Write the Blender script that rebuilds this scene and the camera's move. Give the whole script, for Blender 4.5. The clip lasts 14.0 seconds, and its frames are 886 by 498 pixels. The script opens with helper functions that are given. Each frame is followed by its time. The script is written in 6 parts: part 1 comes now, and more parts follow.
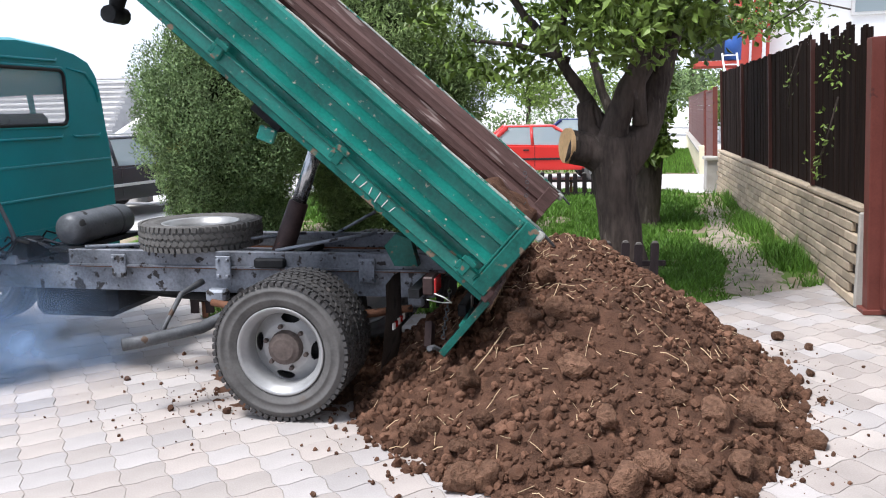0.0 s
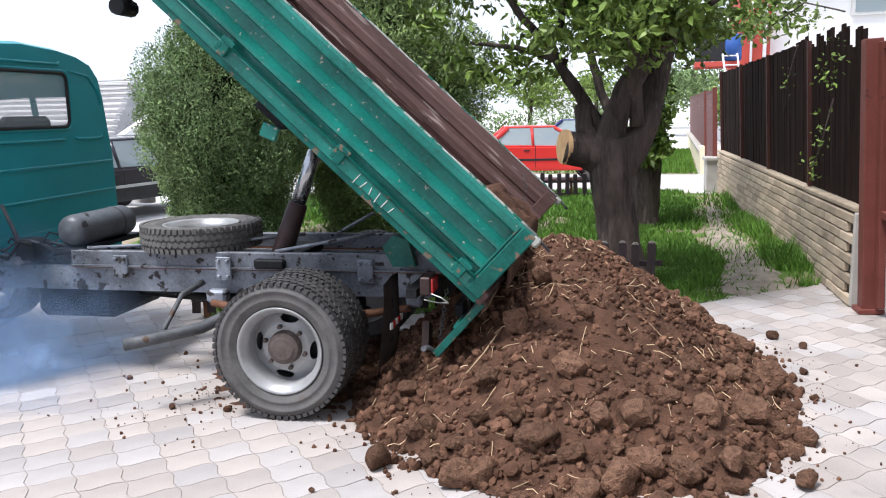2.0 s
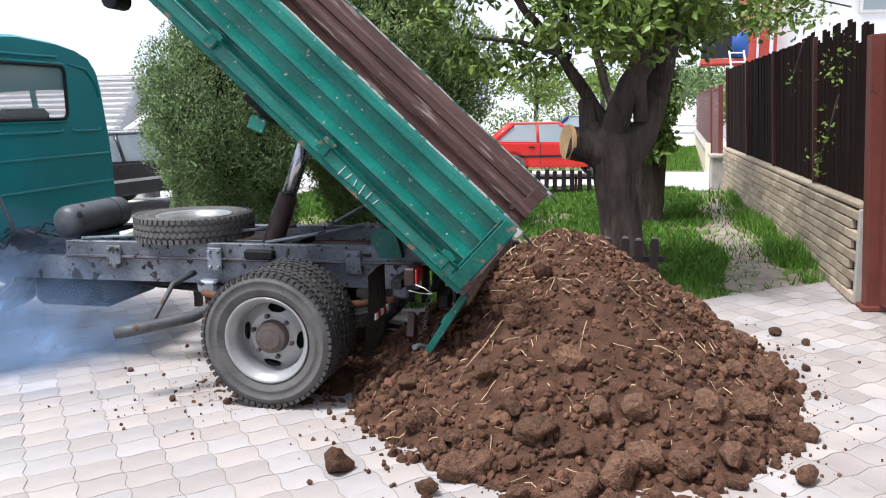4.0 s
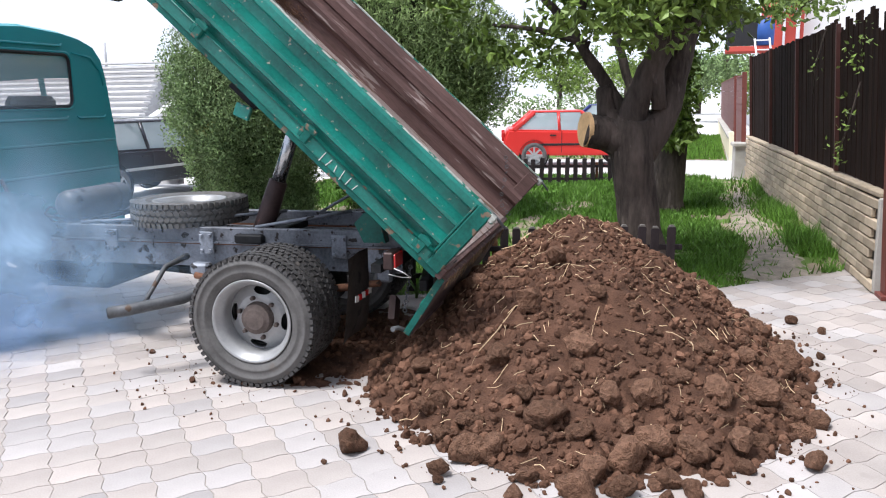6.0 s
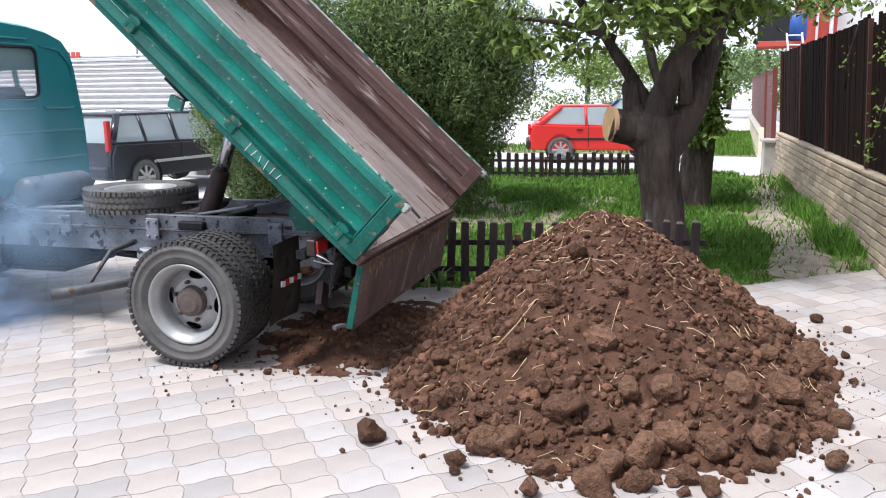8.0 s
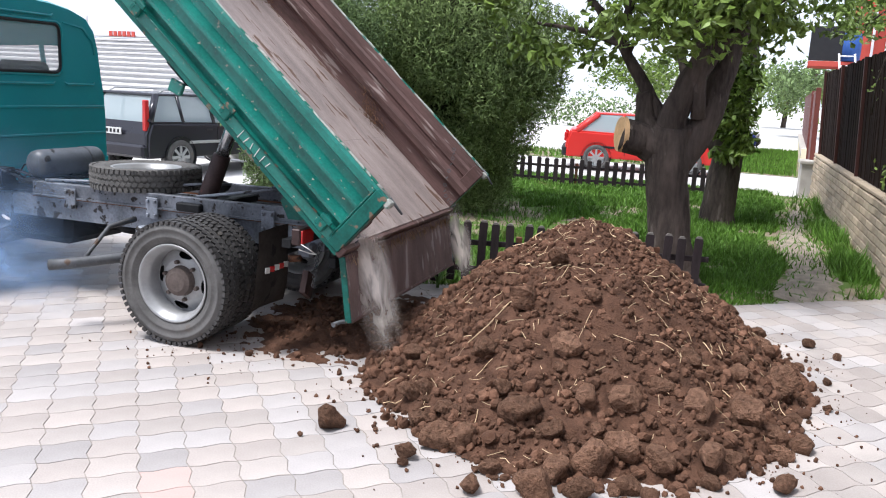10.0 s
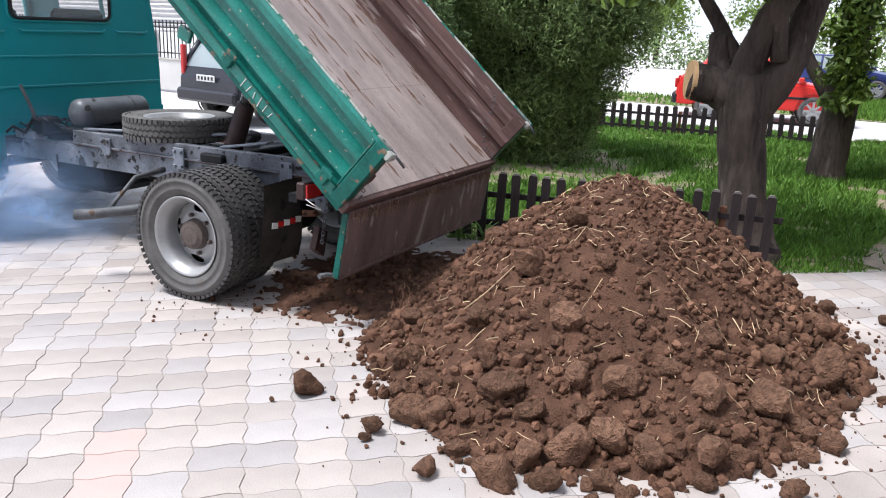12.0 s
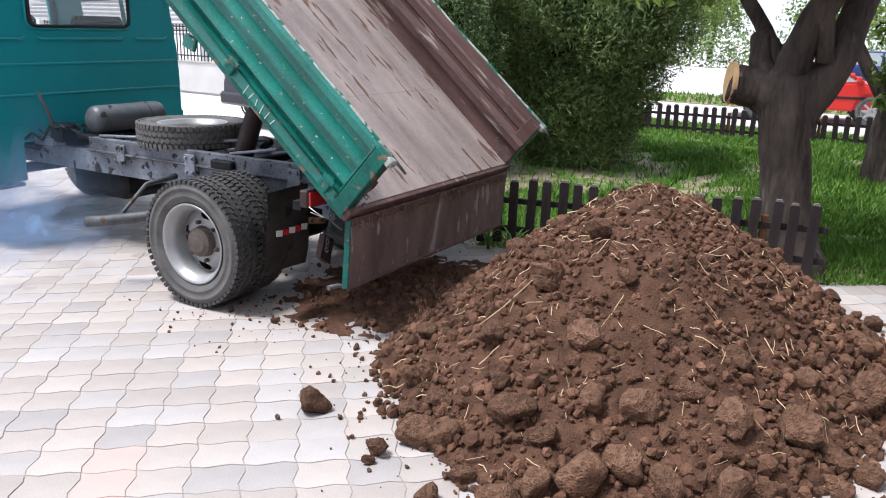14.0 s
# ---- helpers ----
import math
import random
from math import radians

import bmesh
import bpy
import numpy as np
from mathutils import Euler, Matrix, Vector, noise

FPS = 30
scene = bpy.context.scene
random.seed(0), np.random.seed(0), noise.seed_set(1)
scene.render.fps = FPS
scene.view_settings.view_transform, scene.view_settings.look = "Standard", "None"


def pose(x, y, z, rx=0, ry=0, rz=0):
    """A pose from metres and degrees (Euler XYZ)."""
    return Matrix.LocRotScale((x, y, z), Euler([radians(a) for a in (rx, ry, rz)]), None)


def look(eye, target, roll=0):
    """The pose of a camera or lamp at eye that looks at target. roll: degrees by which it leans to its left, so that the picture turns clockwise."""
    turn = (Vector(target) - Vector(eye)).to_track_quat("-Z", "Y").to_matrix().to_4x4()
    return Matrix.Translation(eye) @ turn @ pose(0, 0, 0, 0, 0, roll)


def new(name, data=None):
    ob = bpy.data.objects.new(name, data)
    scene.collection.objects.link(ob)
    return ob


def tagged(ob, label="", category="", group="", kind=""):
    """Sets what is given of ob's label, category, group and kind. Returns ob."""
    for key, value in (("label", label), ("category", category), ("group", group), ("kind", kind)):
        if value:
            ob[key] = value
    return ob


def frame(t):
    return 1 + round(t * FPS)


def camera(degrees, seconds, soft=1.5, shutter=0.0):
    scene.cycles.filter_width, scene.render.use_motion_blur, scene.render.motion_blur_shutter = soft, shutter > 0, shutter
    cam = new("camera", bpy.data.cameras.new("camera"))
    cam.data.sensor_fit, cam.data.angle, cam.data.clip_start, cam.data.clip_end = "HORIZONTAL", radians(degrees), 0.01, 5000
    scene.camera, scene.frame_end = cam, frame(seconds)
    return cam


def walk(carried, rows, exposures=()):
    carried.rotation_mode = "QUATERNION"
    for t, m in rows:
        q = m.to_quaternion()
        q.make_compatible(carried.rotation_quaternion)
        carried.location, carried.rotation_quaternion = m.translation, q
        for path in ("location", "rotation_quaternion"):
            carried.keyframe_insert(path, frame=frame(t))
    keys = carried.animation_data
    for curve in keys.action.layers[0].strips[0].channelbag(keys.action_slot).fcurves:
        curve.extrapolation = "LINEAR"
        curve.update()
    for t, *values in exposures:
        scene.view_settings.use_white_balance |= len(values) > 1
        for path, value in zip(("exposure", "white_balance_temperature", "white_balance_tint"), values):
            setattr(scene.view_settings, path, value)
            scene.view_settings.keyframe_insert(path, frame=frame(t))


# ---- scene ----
cam = camera(57.0, 14.0, soft=1.1)
PATH = [
    (0, (2.187, 1.103, 1.698), (1.65, 3.0, 1.363), -1.1),
    (0.5, (2.214, 1.073, 1.711), (1.671, 2.969, 1.378), -1.4),
    (1, (2.225, 1.049, 1.716), (1.681, 2.944, 1.382), -1.4),
    (1.5, (2.233, 1.052, 1.714), (1.689, 2.948, 1.379), -1.3),
    (2, (2.236, 1.045, 1.709), (1.693, 2.941, 1.375), -1.2),
    (2.5, (2.242, 1.066, 1.699), (1.698, 2.962, 1.367), -1.1),
    (5, (2.283, 1.04, 1.686), (1.707, 2.922, 1.331), -0.9),
    (5.5, (2.303, 1.023, 1.687), (1.711, 2.899, 1.324), -0.9),
    (6, (2.319, 1.019, 1.681), (1.712, 2.889, 1.313), -0.9),
    (6.5, (2.322, 1.013, 1.679), (1.703, 2.879, 1.306), -0.8),
    (7, (2.322, 1.009, 1.675), (1.691, 2.87, 1.299), -0.6),
    (7.5, (2.329, 1.013, 1.676), (1.683, 2.867, 1.296), -0.5),
    (8, (2.348, 1.015, 1.676), (1.682, 2.862, 1.294), -0.5),
    (8.2, (2.355, 1.012, 1.678), (1.683, 2.857, 1.3), -0.4),
    (10.3, (2.803, 1.121, 1.695), (2.014, 2.916, 1.301), 3.8),
    (10.5, (2.869, 1.18, 1.706), (2.052, 2.961, 1.303), 4.0),
    (11, (3.029, 1.374, 1.711), (2.125, 3.105, 1.279), 3.6),
    (11.5, (3.115, 1.556, 1.699), (2.148, 3.24, 1.222), 2.8),
    (12, (3.147, 1.71, 1.699), (2.127, 3.349, 1.175), 2.2),
    (12.5, (3.204, 1.844, 1.709), (2.125, 3.44, 1.172), 1.5),
    (13, (3.231, 1.928, 1.717), (2.115, 3.501, 1.187), 1.2),
    (13.5, (3.214, 1.947, 1.715), (2.09, 3.517, 1.191), 1.4),
    (14, (3.204, 1.946, 1.723), (2.081, 3.515, 1.197), 1.5),
]
walk(cam, [(t, look(eye, target, roll)) for t, eye, target, roll in PATH])

# ---------------------------------------------------------------- light
world = bpy.data.worlds.new("overcast_sky")
scene.world = world
world.use_nodes = True
wn, wl = world.node_tree.nodes, world.node_tree.links
sky = wn.new("ShaderNodeTexSky")
sky.sky_type = "NISHITA"
sky.sun_disc = False
sky.sun_elevation, sky.sun_rotation = radians(65), radians(220)
cloud = wn.new("ShaderNodeMix")
cloud.data_type = "RGBA"
cloud.inputs[0].default_value = 0.86
cloud.inputs[7].default_value = (8.8, 9.6, 11.6, 1)
wl.new(sky.outputs[0], cloud.inputs[6])
wl.new(cloud.outputs[2], wn["Background"].inputs[0])
wn["Background"].inputs[1].default_value = 0.080
sun = new("sun", bpy.data.lights.new("sun", "SUN"))
sun.data.energy, sun.data.angle, sun.data.color = 3.0, radians(16), (1, 0.98, 0.985)
sun.matrix_basis = look((-6, -7, 20), (0, 0, 0))
scene.view_settings.exposure = 0.74


# ---------------------------------------------------------------- materials
def material(name, colour, rough=0.7, metal=0.0, spread=0.25, scale=6.0, fine=60.0, bump=0.15, second=None, cover=0.0,
             cover_scale=9.0, cover_rough=None, by_object=0.0, by_island=0.0, spec=0.28, bump_scale=None, stretch=(1, 1, 1)):
    """Noise-varied surface: base colour, grain at two scales, and patches of a second colour (chips, rust, dust)."""
    m = bpy.data.materials.new(name)
    m.use_nodes = True
    n, k = m.node_tree.nodes, m.node_tree.links
    b = n["Principled BSDF"]
    co = n.new("ShaderNodeTexCoord")
    mp = n.new("ShaderNodeMapping")
    mp.inputs[3].default_value = stretch
    k.new(co.outputs["Object"], mp.inputs[0])

    def noise_tex(sc, detail=6.0):
        t = n.new("ShaderNodeTexNoise")
        t.inputs["Scale"].default_value, t.inputs["Detail"].default_value = sc, detail
        k.new(mp.outputs[0], t.inputs["Vector"])
        return t

    big, small = noise_tex(scale), noise_tex(fine, 4.0)
    add = n.new("ShaderNodeMath")
    add.operation = "MULTIPLY_ADD"
    k.new(small.outputs[0], add.inputs[0])
    add.inputs[1].default_value = 0.5
    k.new(big.outputs[0], add.inputs[2])
    last = add.outputs[0]
    ramp = n.new("ShaderNodeMapRange")
    ramp.inputs[1].default_value, ramp.inputs[2].default_value = 0.45, 1.05
    ramp.inputs[3].default_value, ramp.inputs[4].default_value = 1 - spread, 1 + spread
    k.new(last, ramp.inputs[0])
    value = ramp.outputs[0]
    for amount, node, out in ((by_object, "ShaderNodeObjectInfo", "Random"), (by_island, "ShaderNodeNewGeometry", "Random Per Island")):
        if amount:
            info = n.new(node)
            r = n.new("ShaderNodeMapRange")
            r.inputs[3].default_value, r.inputs[4].default_value = 1 - amount, 1 + amount
            k.new(info.outputs[out], r.inputs[0])
            mul = n.new("ShaderNodeMath")
            mul.operation = "MULTIPLY"
            k.new(value, mul.inputs[0])
            k.new(r.outputs[0], mul.inputs[1])
            value = mul.outputs[0]
    shade = n.new("ShaderNodeVectorMath")
    shade.operation = "SCALE"
    shade.inputs[0].default_value = colour
    k.new(value, shade.inputs["Scale"])
    out = shade.outputs[0]
    b.inputs["Roughness"].default_value, b.inputs["Metallic"].default_value = rough, metal
    b.inputs["Specular IOR Level"].default_value = spec
    if second:
        patch = noise_tex(cover_scale, 8.0)
        mask = n.new("ShaderNodeMapRange")
        mask.inputs[1].default_value, mask.inputs[2].default_value = 0.62 - cover, 0.66 - cover
        k.new(patch.outputs[0], mask.inputs[0])
        mix = n.new("ShaderNodeMix")
        mix.data_type = "RGBA"
        mix.inputs[7].default_value = (*second, 1)
        k.new(mask.outputs[0], mix.inputs[0])
        k.new(out, mix.inputs[6])
        out = mix.outputs[2]
        if cover_rough is not None:
            mr = n.new("ShaderNodeMapRange")
            mr.inputs[3].default_value, mr.inputs[4].default_value = rough, cover_rough
            k.new(mask.outputs[0], mr.inputs[0])
            k.new(mr.outputs[0], b.inputs["Roughness"])
    k.new(out, b.inputs["Base Color"])
    if bump:
        bn = n.new("ShaderNodeBump")
        bn.inputs["Strength"].default_value, bn.inputs["Distance"].default_value = bump, 0.01 if bump_scale is None else bump_scale
        k.new(last, bn.inputs["Height"])
        k.new(bn.outputs[0], b.inputs["Normal"])
    return m


def glass(name, colour=(0.75, 0.85, 0.85), alpha=0.35):
    m = bpy.data.materials.new(name)
    m.use_nodes = True
    b = m.node_tree.nodes["Principled BSDF"]
    b.inputs["Base Color"].default_value = (*colour, 1)
    b.inputs["Roughness"].default_value = 0.04
    b.inputs["Alpha"].default_value = alpha
    return m


def smoke_material(name, colour, density):
    """Thin smoke: nearly clear, thickest at the middle of a sheet and broken by noise."""
    m = bpy.data.materials.new(name)
    m.use_nodes = True
    n, k = m.node_tree.nodes, m.node_tree.links
    n.remove(n["Principled BSDF"])
    co = n.new("ShaderNodeTexCoord")
    ball = n.new("ShaderNodeTexGradient")
    ball.gradient_type = "QUADRATIC_SPHERE"
    k.new(co.outputs["Object"], ball.inputs[0])
    info = n.new("ShaderNodeObjectInfo")
    shift = n.new("ShaderNodeVectorMath")
    shift.operation = "ADD"
    k.new(co.outputs["Object"], shift.inputs[0])
    k.new(info.outputs["Random"], shift.inputs[1])
    t = n.new("ShaderNodeTexNoise")
    t.inputs["Scale"].default_value, t.inputs["Detail"].default_value = 2.2, 4.0
    t.inputs["Distortion"].default_value = 0.6
    k.new(shift.outputs[0], t.inputs["Vector"])
    r = n.new("ShaderNodeMapRange")
    r.inputs[1].default_value, r.inputs[2].default_value = 0.25, 0.75
    k.new(t.outputs[0], r.inputs[0])
    mul = n.new("ShaderNodeMath")
    mul.operation = "MULTIPLY"
    k.new(r.outputs[0], mul.inputs[0])
    k.new(ball.outputs[0], mul.inputs[1])
    amount = n.new("ShaderNodeMath")
    amount.operation = "MULTIPLY"
    amount.inputs[1].default_value = density
    k.new(mul.outputs[0], amount.inputs[0])
    clear, dif, mix = n.new("ShaderNodeBsdfTransparent"), n.new("ShaderNodeBsdfDiffuse"), n.new("ShaderNodeMixShader")
    dif.inputs[0].default_value = (*colour, 1)
    k.new(amount.outputs[0], mix.inputs[0])
    k.new(clear.outputs[0], mix.inputs[1])
    k.new(dif.outputs[0], mix.inputs[2])
    k.new(mix.outputs[0], n["Material Output"].inputs[0])
    return m


M = dict(
    cab=material("cab_paint", (0.003, 0.262, 0.300), 0.36, 0, 0.12, 2.0, 90, 0.03, (0.02, 0.03, 0.03), -0.16, 30, spec=0.5),
    bed=material("worn_green_paint", (0.010, 0.155, 0.125), 0.28, 0, 0.5, 3.0, 60, 0.14, (0.40, 0.36, 0.29), -0.048, 34, 0.8, spec=0.5),
    bed_edge=material("scraped_paint_edge", (0.35, 0.36, 0.33), 0.7, 0, 0.4, 20, 90, 0.3, (0.005, 0.12, 0.085), 0.08, 14),
    bed_rim=material("scratched_green_rail", (0.006, 0.105, 0.085), 0.36, 0, 0.5, 6, 70, 0.2, (0.17, 0.125, 0.09), 0.015, 16, 0.9),
    inside=material("rusty_bed_inside", (0.118, 0.070, 0.064), 0.5, 0.1, 0.55, 6, 70, 0.3, (0.27, 0.215, 0.20), 0.015, 11, 0.7, stretch=(0.22, 2, 2)),
    gate_inside=material("stained_gate_inside", (0.165, 0.115, 0.108), 0.55, 0.1, 0.45, 4, 70, 0.3, (0.34, 0.30, 0.29), 0.02, 5, 0.7, stretch=(2, 2, 0.7)),
    floor=material("scraped_bed_floor", (0.32, 0.262, 0.245), 0.5, 0.1, 0.45, 4, 80, 0.4, (0.15, 0.092, 0.068), 0.03, 8, 0.85, stretch=(0.35, 2, 2)),
    chassis=material("dirty_chassis_steel", (0.205, 0.225, 0.262), 0.5, 0.2, 0.55, 5, 60, 0.2, (0.055, 0.052, 0.053), 0.02, 14, 0.9),
    subframe=material("chipped_dark_subframe", (0.150, 0.162, 0.188), 0.5, 0.2, 0.55, 6, 60, 0.2, (0.030, 0.026, 0.025), 0.02, 18, 0.9),
    flap=material("dusty_mud_flap", (0.062, 0.054, 0.050), 0.9, 0, 0.4, 5, 50, 0.2, (0.028, 0.026, 0.026), 0.0, 7),
    black=material("dark_greasy_metal", (0.017, 0.018, 0.02), 0.55, 0.2, 0.5, 9, 60, 0.2, (0.045, 0.04, 0.035), -0.06, 12, 0.9, spec=0.15),
    tank=material("sooty_tank_paint", (0.10, 0.108, 0.12), 0.42, 0.1, 0.35, 6, 60, 0.1, (0.03, 0.03, 0.03), -0.03, 9, 0.8),
    # twigs and the shade between them, put into one dark colour
    twig=material("painted_crown_shade", (0.024, 0.028, 0.014), 0.95, 0, 0.7, 5, 30, 0.6, (0.055, 0.07, 0.025), -0.04, 9, spec=0.05),
    rust=material("rusty_steel", (0.16, 0.075, 0.045), 0.85, 0.1, 0.4, 12, 80, 0.3, (0.04, 0.025, 0.02), -0.02, 12),
    rubber=material("tyre_rubber", (0.105, 0.102, 0.100), 0.62, 0, 0.35, 7, 60, 0.1, (0.12, 0.105, 0.095), -0.03, 6, 0.95),
    tread=material("dark_tread_rubber", (0.060, 0.058, 0.058), 0.62, 0, 0.35, 9, 60, 0.1, (0.10, 0.088, 0.08), -0.04, 8, 0.95),
    rim=material("silver_wheel_paint", (0.35, 0.355, 0.36), 0.4, 0.35, 0.14, 7, 50, 0.05, (0.20, 0.17, 0.14), -0.10, 9, 0.8),
    hub=material("dusty_hub_rust", (0.115, 0.092, 0.084), 0.85, 0.1, 0.35, 18, 80, 0.3),
    chrome=material("polished_ram", (0.42, 0.44, 0.46), 0.22, 0.9, 0.12, 8, 60, 0.02, spec=0.5),
    ram=material("ram_sleeve", (0.045, 0.028, 0.027), 0.5, 0.2, 0.4, 8, 60, 0.1, (0.25, 0.05, 0.03), -0.07, 10),
    pipe=material("exhaust_steel", (0.105, 0.11, 0.118), 0.65, 0.4, 0.35, 12, 70, 0.2, (0.09, 0.06, 0.045), 0.0, 12),
    lamp_red=material("red_lamp_plastic", (0.45, 0.02, 0.02), 0.25, 0, 0.1, 20, 90, 0.02, spec=0.5),
    white_strip=material("white_plastic", (0.62, 0.62, 0.60), 0.5, 0, 0.1, 20, 90, 0.02),
    plate=material("grimy_number_plate", (0.42, 0.40, 0.36), 0.6, 0, 0.2, 20, 90, 0.05),
    soil=material("brown_soil", (0.106, 0.055, 0.036), 0.95, 0, 0.6, 9, 120, 1.0, (0.078, 0.041, 0.027), 0.02, 5, by_object=0.0, bump_scale=0.03, spec=0.2),
    clod=material("dry_clod", (0.196, 0.109, 0.072), 0.95, 0, 0.55, 5, 22, 1.0, (0.140, 0.070, 0.043), -0.02, 5, by_object=0.3, by_island=0.25, bump_scale=0.06, spec=0.15),
    crumb=material("soil_crumb", (0.130, 0.068, 0.044), 0.95, 0, 0.5, 14, 130, 0.8, (0.085, 0.042, 0.026), 0.0, 8, by_island=0.35, bump_scale=0.02, spec=0.2),
    straw=material("straw", (0.52, 0.38, 0.24), 0.8, 0, 0.2, 20, 90, 0.1, by_island=0.45),
    paver=material("concrete_paver", (0.388, 0.350, 0.328), 0.85, 0, 0.2, 2.2, 130, 0.35, (0.33, 0.30, 0.28), -0.03, 3.2, by_object=0.12, by_island=0.12),
    paver_warm=material("warm_paver", (0.400, 0.356, 0.332), 0.85, 0, 0.2, 2.2, 130, 0.35, (0.33, 0.30, 0.28), -0.03, 3.2, by_object=0.10, by_island=0.10),
    paver_cool=material("cool_paver", (0.375, 0.350, 0.342), 0.85, 0, 0.2, 2.2, 130, 0.35, (0.34, 0.31, 0.30), -0.03, 3.2, by_object=0.13, by_island=0.13),
    paver_red=material("red_paver", (0.50, 0.375, 0.345), 0.85, 0, 0.10, 3, 130, 0.25),
    path=material("trodden_path_earth", (0.30, 0.255, 0.205), 0.95, 0, 0.4, 7, 60, 0.8, (0.12, 0.17, 0.05), 0.03, 5),
    joint=material("joint_sand", (0.31, 0.28, 0.255), 0.95, 0, 0.3, 9, 120, 0.3),
    earth=material("lawn_earth", (0.25, 0.205, 0.145), 0.95, 0, 0.45, 2, 60, 0.7, (0.10, 0.165, 0.035), 0.125, 2.6),
    grass=material("grass_blades", (0.102, 0.215, 0.030), 0.6, 0, 0.2, 1.5, 30, 0.0, (0.15, 0.20, 0.05), -0.03, 1.6, by_island=0.4, spec=0.3),
    leaf=material("tree_leaf", (0.135, 0.205, 0.036), 0.5, 0, 0.2, 2, 30, 0.0, by_island=0.5, spec=0.4),
    thuja=material("cypress_foliage", (0.175, 0.250, 0.105), 0.7, 0, 0.45, 2.6, 30, 0.0, (0.215, 0.245, 0.085), -0.03, 3.0, by_island=0.5, spec=0.25),
    juniper=material("dark_conifer_foliage", (0.185, 0.250, 0.095), 0.75, 0, 0.45, 2.4, 30, 0.0, (0.12, 0.075, 0.04), -0.10, 2.5, by_island=0.5, spec=0.2),
    bark=material("dark_bark", (0.072, 0.056, 0.048), 0.95, 0, 0.8, 7, 38, 1.0, (0.130, 0.106, 0.092), -0.02, 12, bump_scale=0.03, stretch=(1, 1, 0.25)),
    cut=material("sawn_wood", (0.62, 0.40, 0.21), 0.8, 0, 0.18, 14, 60, 0.1),
    picket=material("weathered_dark_wood", (0.030, 0.022, 0.024), 0.8, 0, 0.4, 8, 80, 0.3, (0.075, 0.055, 0.05), -0.04, 9, by_object=0.2, stretch=(3, 3, 0.5)),
    picket_end=material("bleached_wood_end", (0.20, 0.185, 0.17), 0.9, 0, 0.3, 20, 90, 0.2),
    brown=material("brown_fence_board", (0.019, 0.012, 0.010), 0.95, 0, 0.35, 5, 70, 0.2, by_object=0.25, spec=0.06, stretch=(2, 2, 0.4)),
    dark_post=material("brown_steel_post", (0.060, 0.022, 0.018), 0.6, 0, 0.2, 5, 60, 0.08),
    post=material("red_brown_steel_post", (0.155, 0.045, 0.035), 0.55, 0, 0.2, 5, 60, 0.08, (0.09, 0.03, 0.025), -0.05, 9),
    rail=material("brown_lattice_fence", (0.17, 0.075, 0.07), 0.6, 0, 0.15, 6, 60, 0.05),
    brick=material("grey_beige_brick", (0.43, 0.350, 0.258), 0.9, 0, 0.2, 5, 90, 0.35, (0.33, 0.28, 0.22), -0.01, 6, by_object=0.26),
    mortar=material("dark_mortar", (0.075, 0.064, 0.053), 0.95, 0, 0.25, 9, 90, 0.3),
    cap=material("concrete_cap", (0.40, 0.38, 0.345), 0.9, 0, 0.2, 5, 80, 0.2),
    concrete=material("pale_concrete", (0.55, 0.535, 0.52), 0.9, 0, 0.12, 1.2, 40, 0.1),
    asphalt=material("light_worn_road", (0.50, 0.49, 0.48), 0.9, 0, 0.12, 1.0, 40, 0.1),
    white=material("white_plaster", (0.78, 0.775, 0.76), 0.9, 0, 0.06, 2, 40, 0.05),
    cream=material("cream_plaster", (0.76, 0.69, 0.50), 0.9, 0, 0.06, 2, 40, 0.05),
    redwall=material("red_plaster", (0.50, 0.085, 0.065), 0.85, 0, 0.10, 2, 40, 0.05),
    rooftile=material("pale_roof_tile", (0.60, 0.585, 0.57), 0.85, 0, 0.15, 3, 40, 0.1, by_object=0.12),
    grey=material("grey_plaster", (0.42, 0.42, 0.43), 0.9, 0, 0.15, 2, 40, 0.05),
    iron=material("black_iron", (0.02, 0.02, 0.022), 0.5, 0.3, 0.2, 9, 60, 0.05),
    car_red=material("red_car_paint", (0.62, 0.035, 0.030), 0.3, 0, 0.06, 2, 40, 0.0, spec=0.5),
    car_black=material("dark_car_paint", (0.022, 0.022, 0.030), 0.25, 0.1, 0.1, 2, 40, 0.0, spec=0.5),
    car_blue=material("blue_car_paint", (0.02, 0.035, 0.15), 0.3, 0.1, 0.1, 2, 40, 0.0, spec=0.5),
    trim=material("black_plastic_trim", (0.02, 0.02, 0.022), 0.6, 0, 0.15, 8, 60, 0.02),
    alloy=material("alloy_wheel", (0.48, 0.49, 0.50), 0.35, 0.5, 0.1, 8, 60, 0.0),
    blue=material("blue_plastic", (0.03, 0.09, 0.30), 0.5, 0, 0.1, 8, 60, 0.0),
    alu=material("aluminium_ladder", (0.72, 0.72, 0.74), 0.4, 0.3, 0.1, 8, 60, 0.0),
    pipe_white=material("white_downpipe", (0.70, 0.70, 0.72), 0.5, 0, 0.1, 8, 60, 0.0),
    weed=material("strap_leaf", (0.09, 0.17, 0.045), 0.5, 0, 0.2, 6, 30, 0.0, by_island=0.35),
)
M["spare"] = material("dusty_spare_rubber", (0.120, 0.117, 0.113), 0.9, 0, 0.3, 7, 60, 0.1, (0.05, 0.05, 0.05), -0.03, 8)
M["glass"] = glass("window_glass", (0.55, 0.61, 0.64), 0.36)
M["car_glass"] = glass("car_window_glass", (0.34, 0.41, 0.43), 0.72)
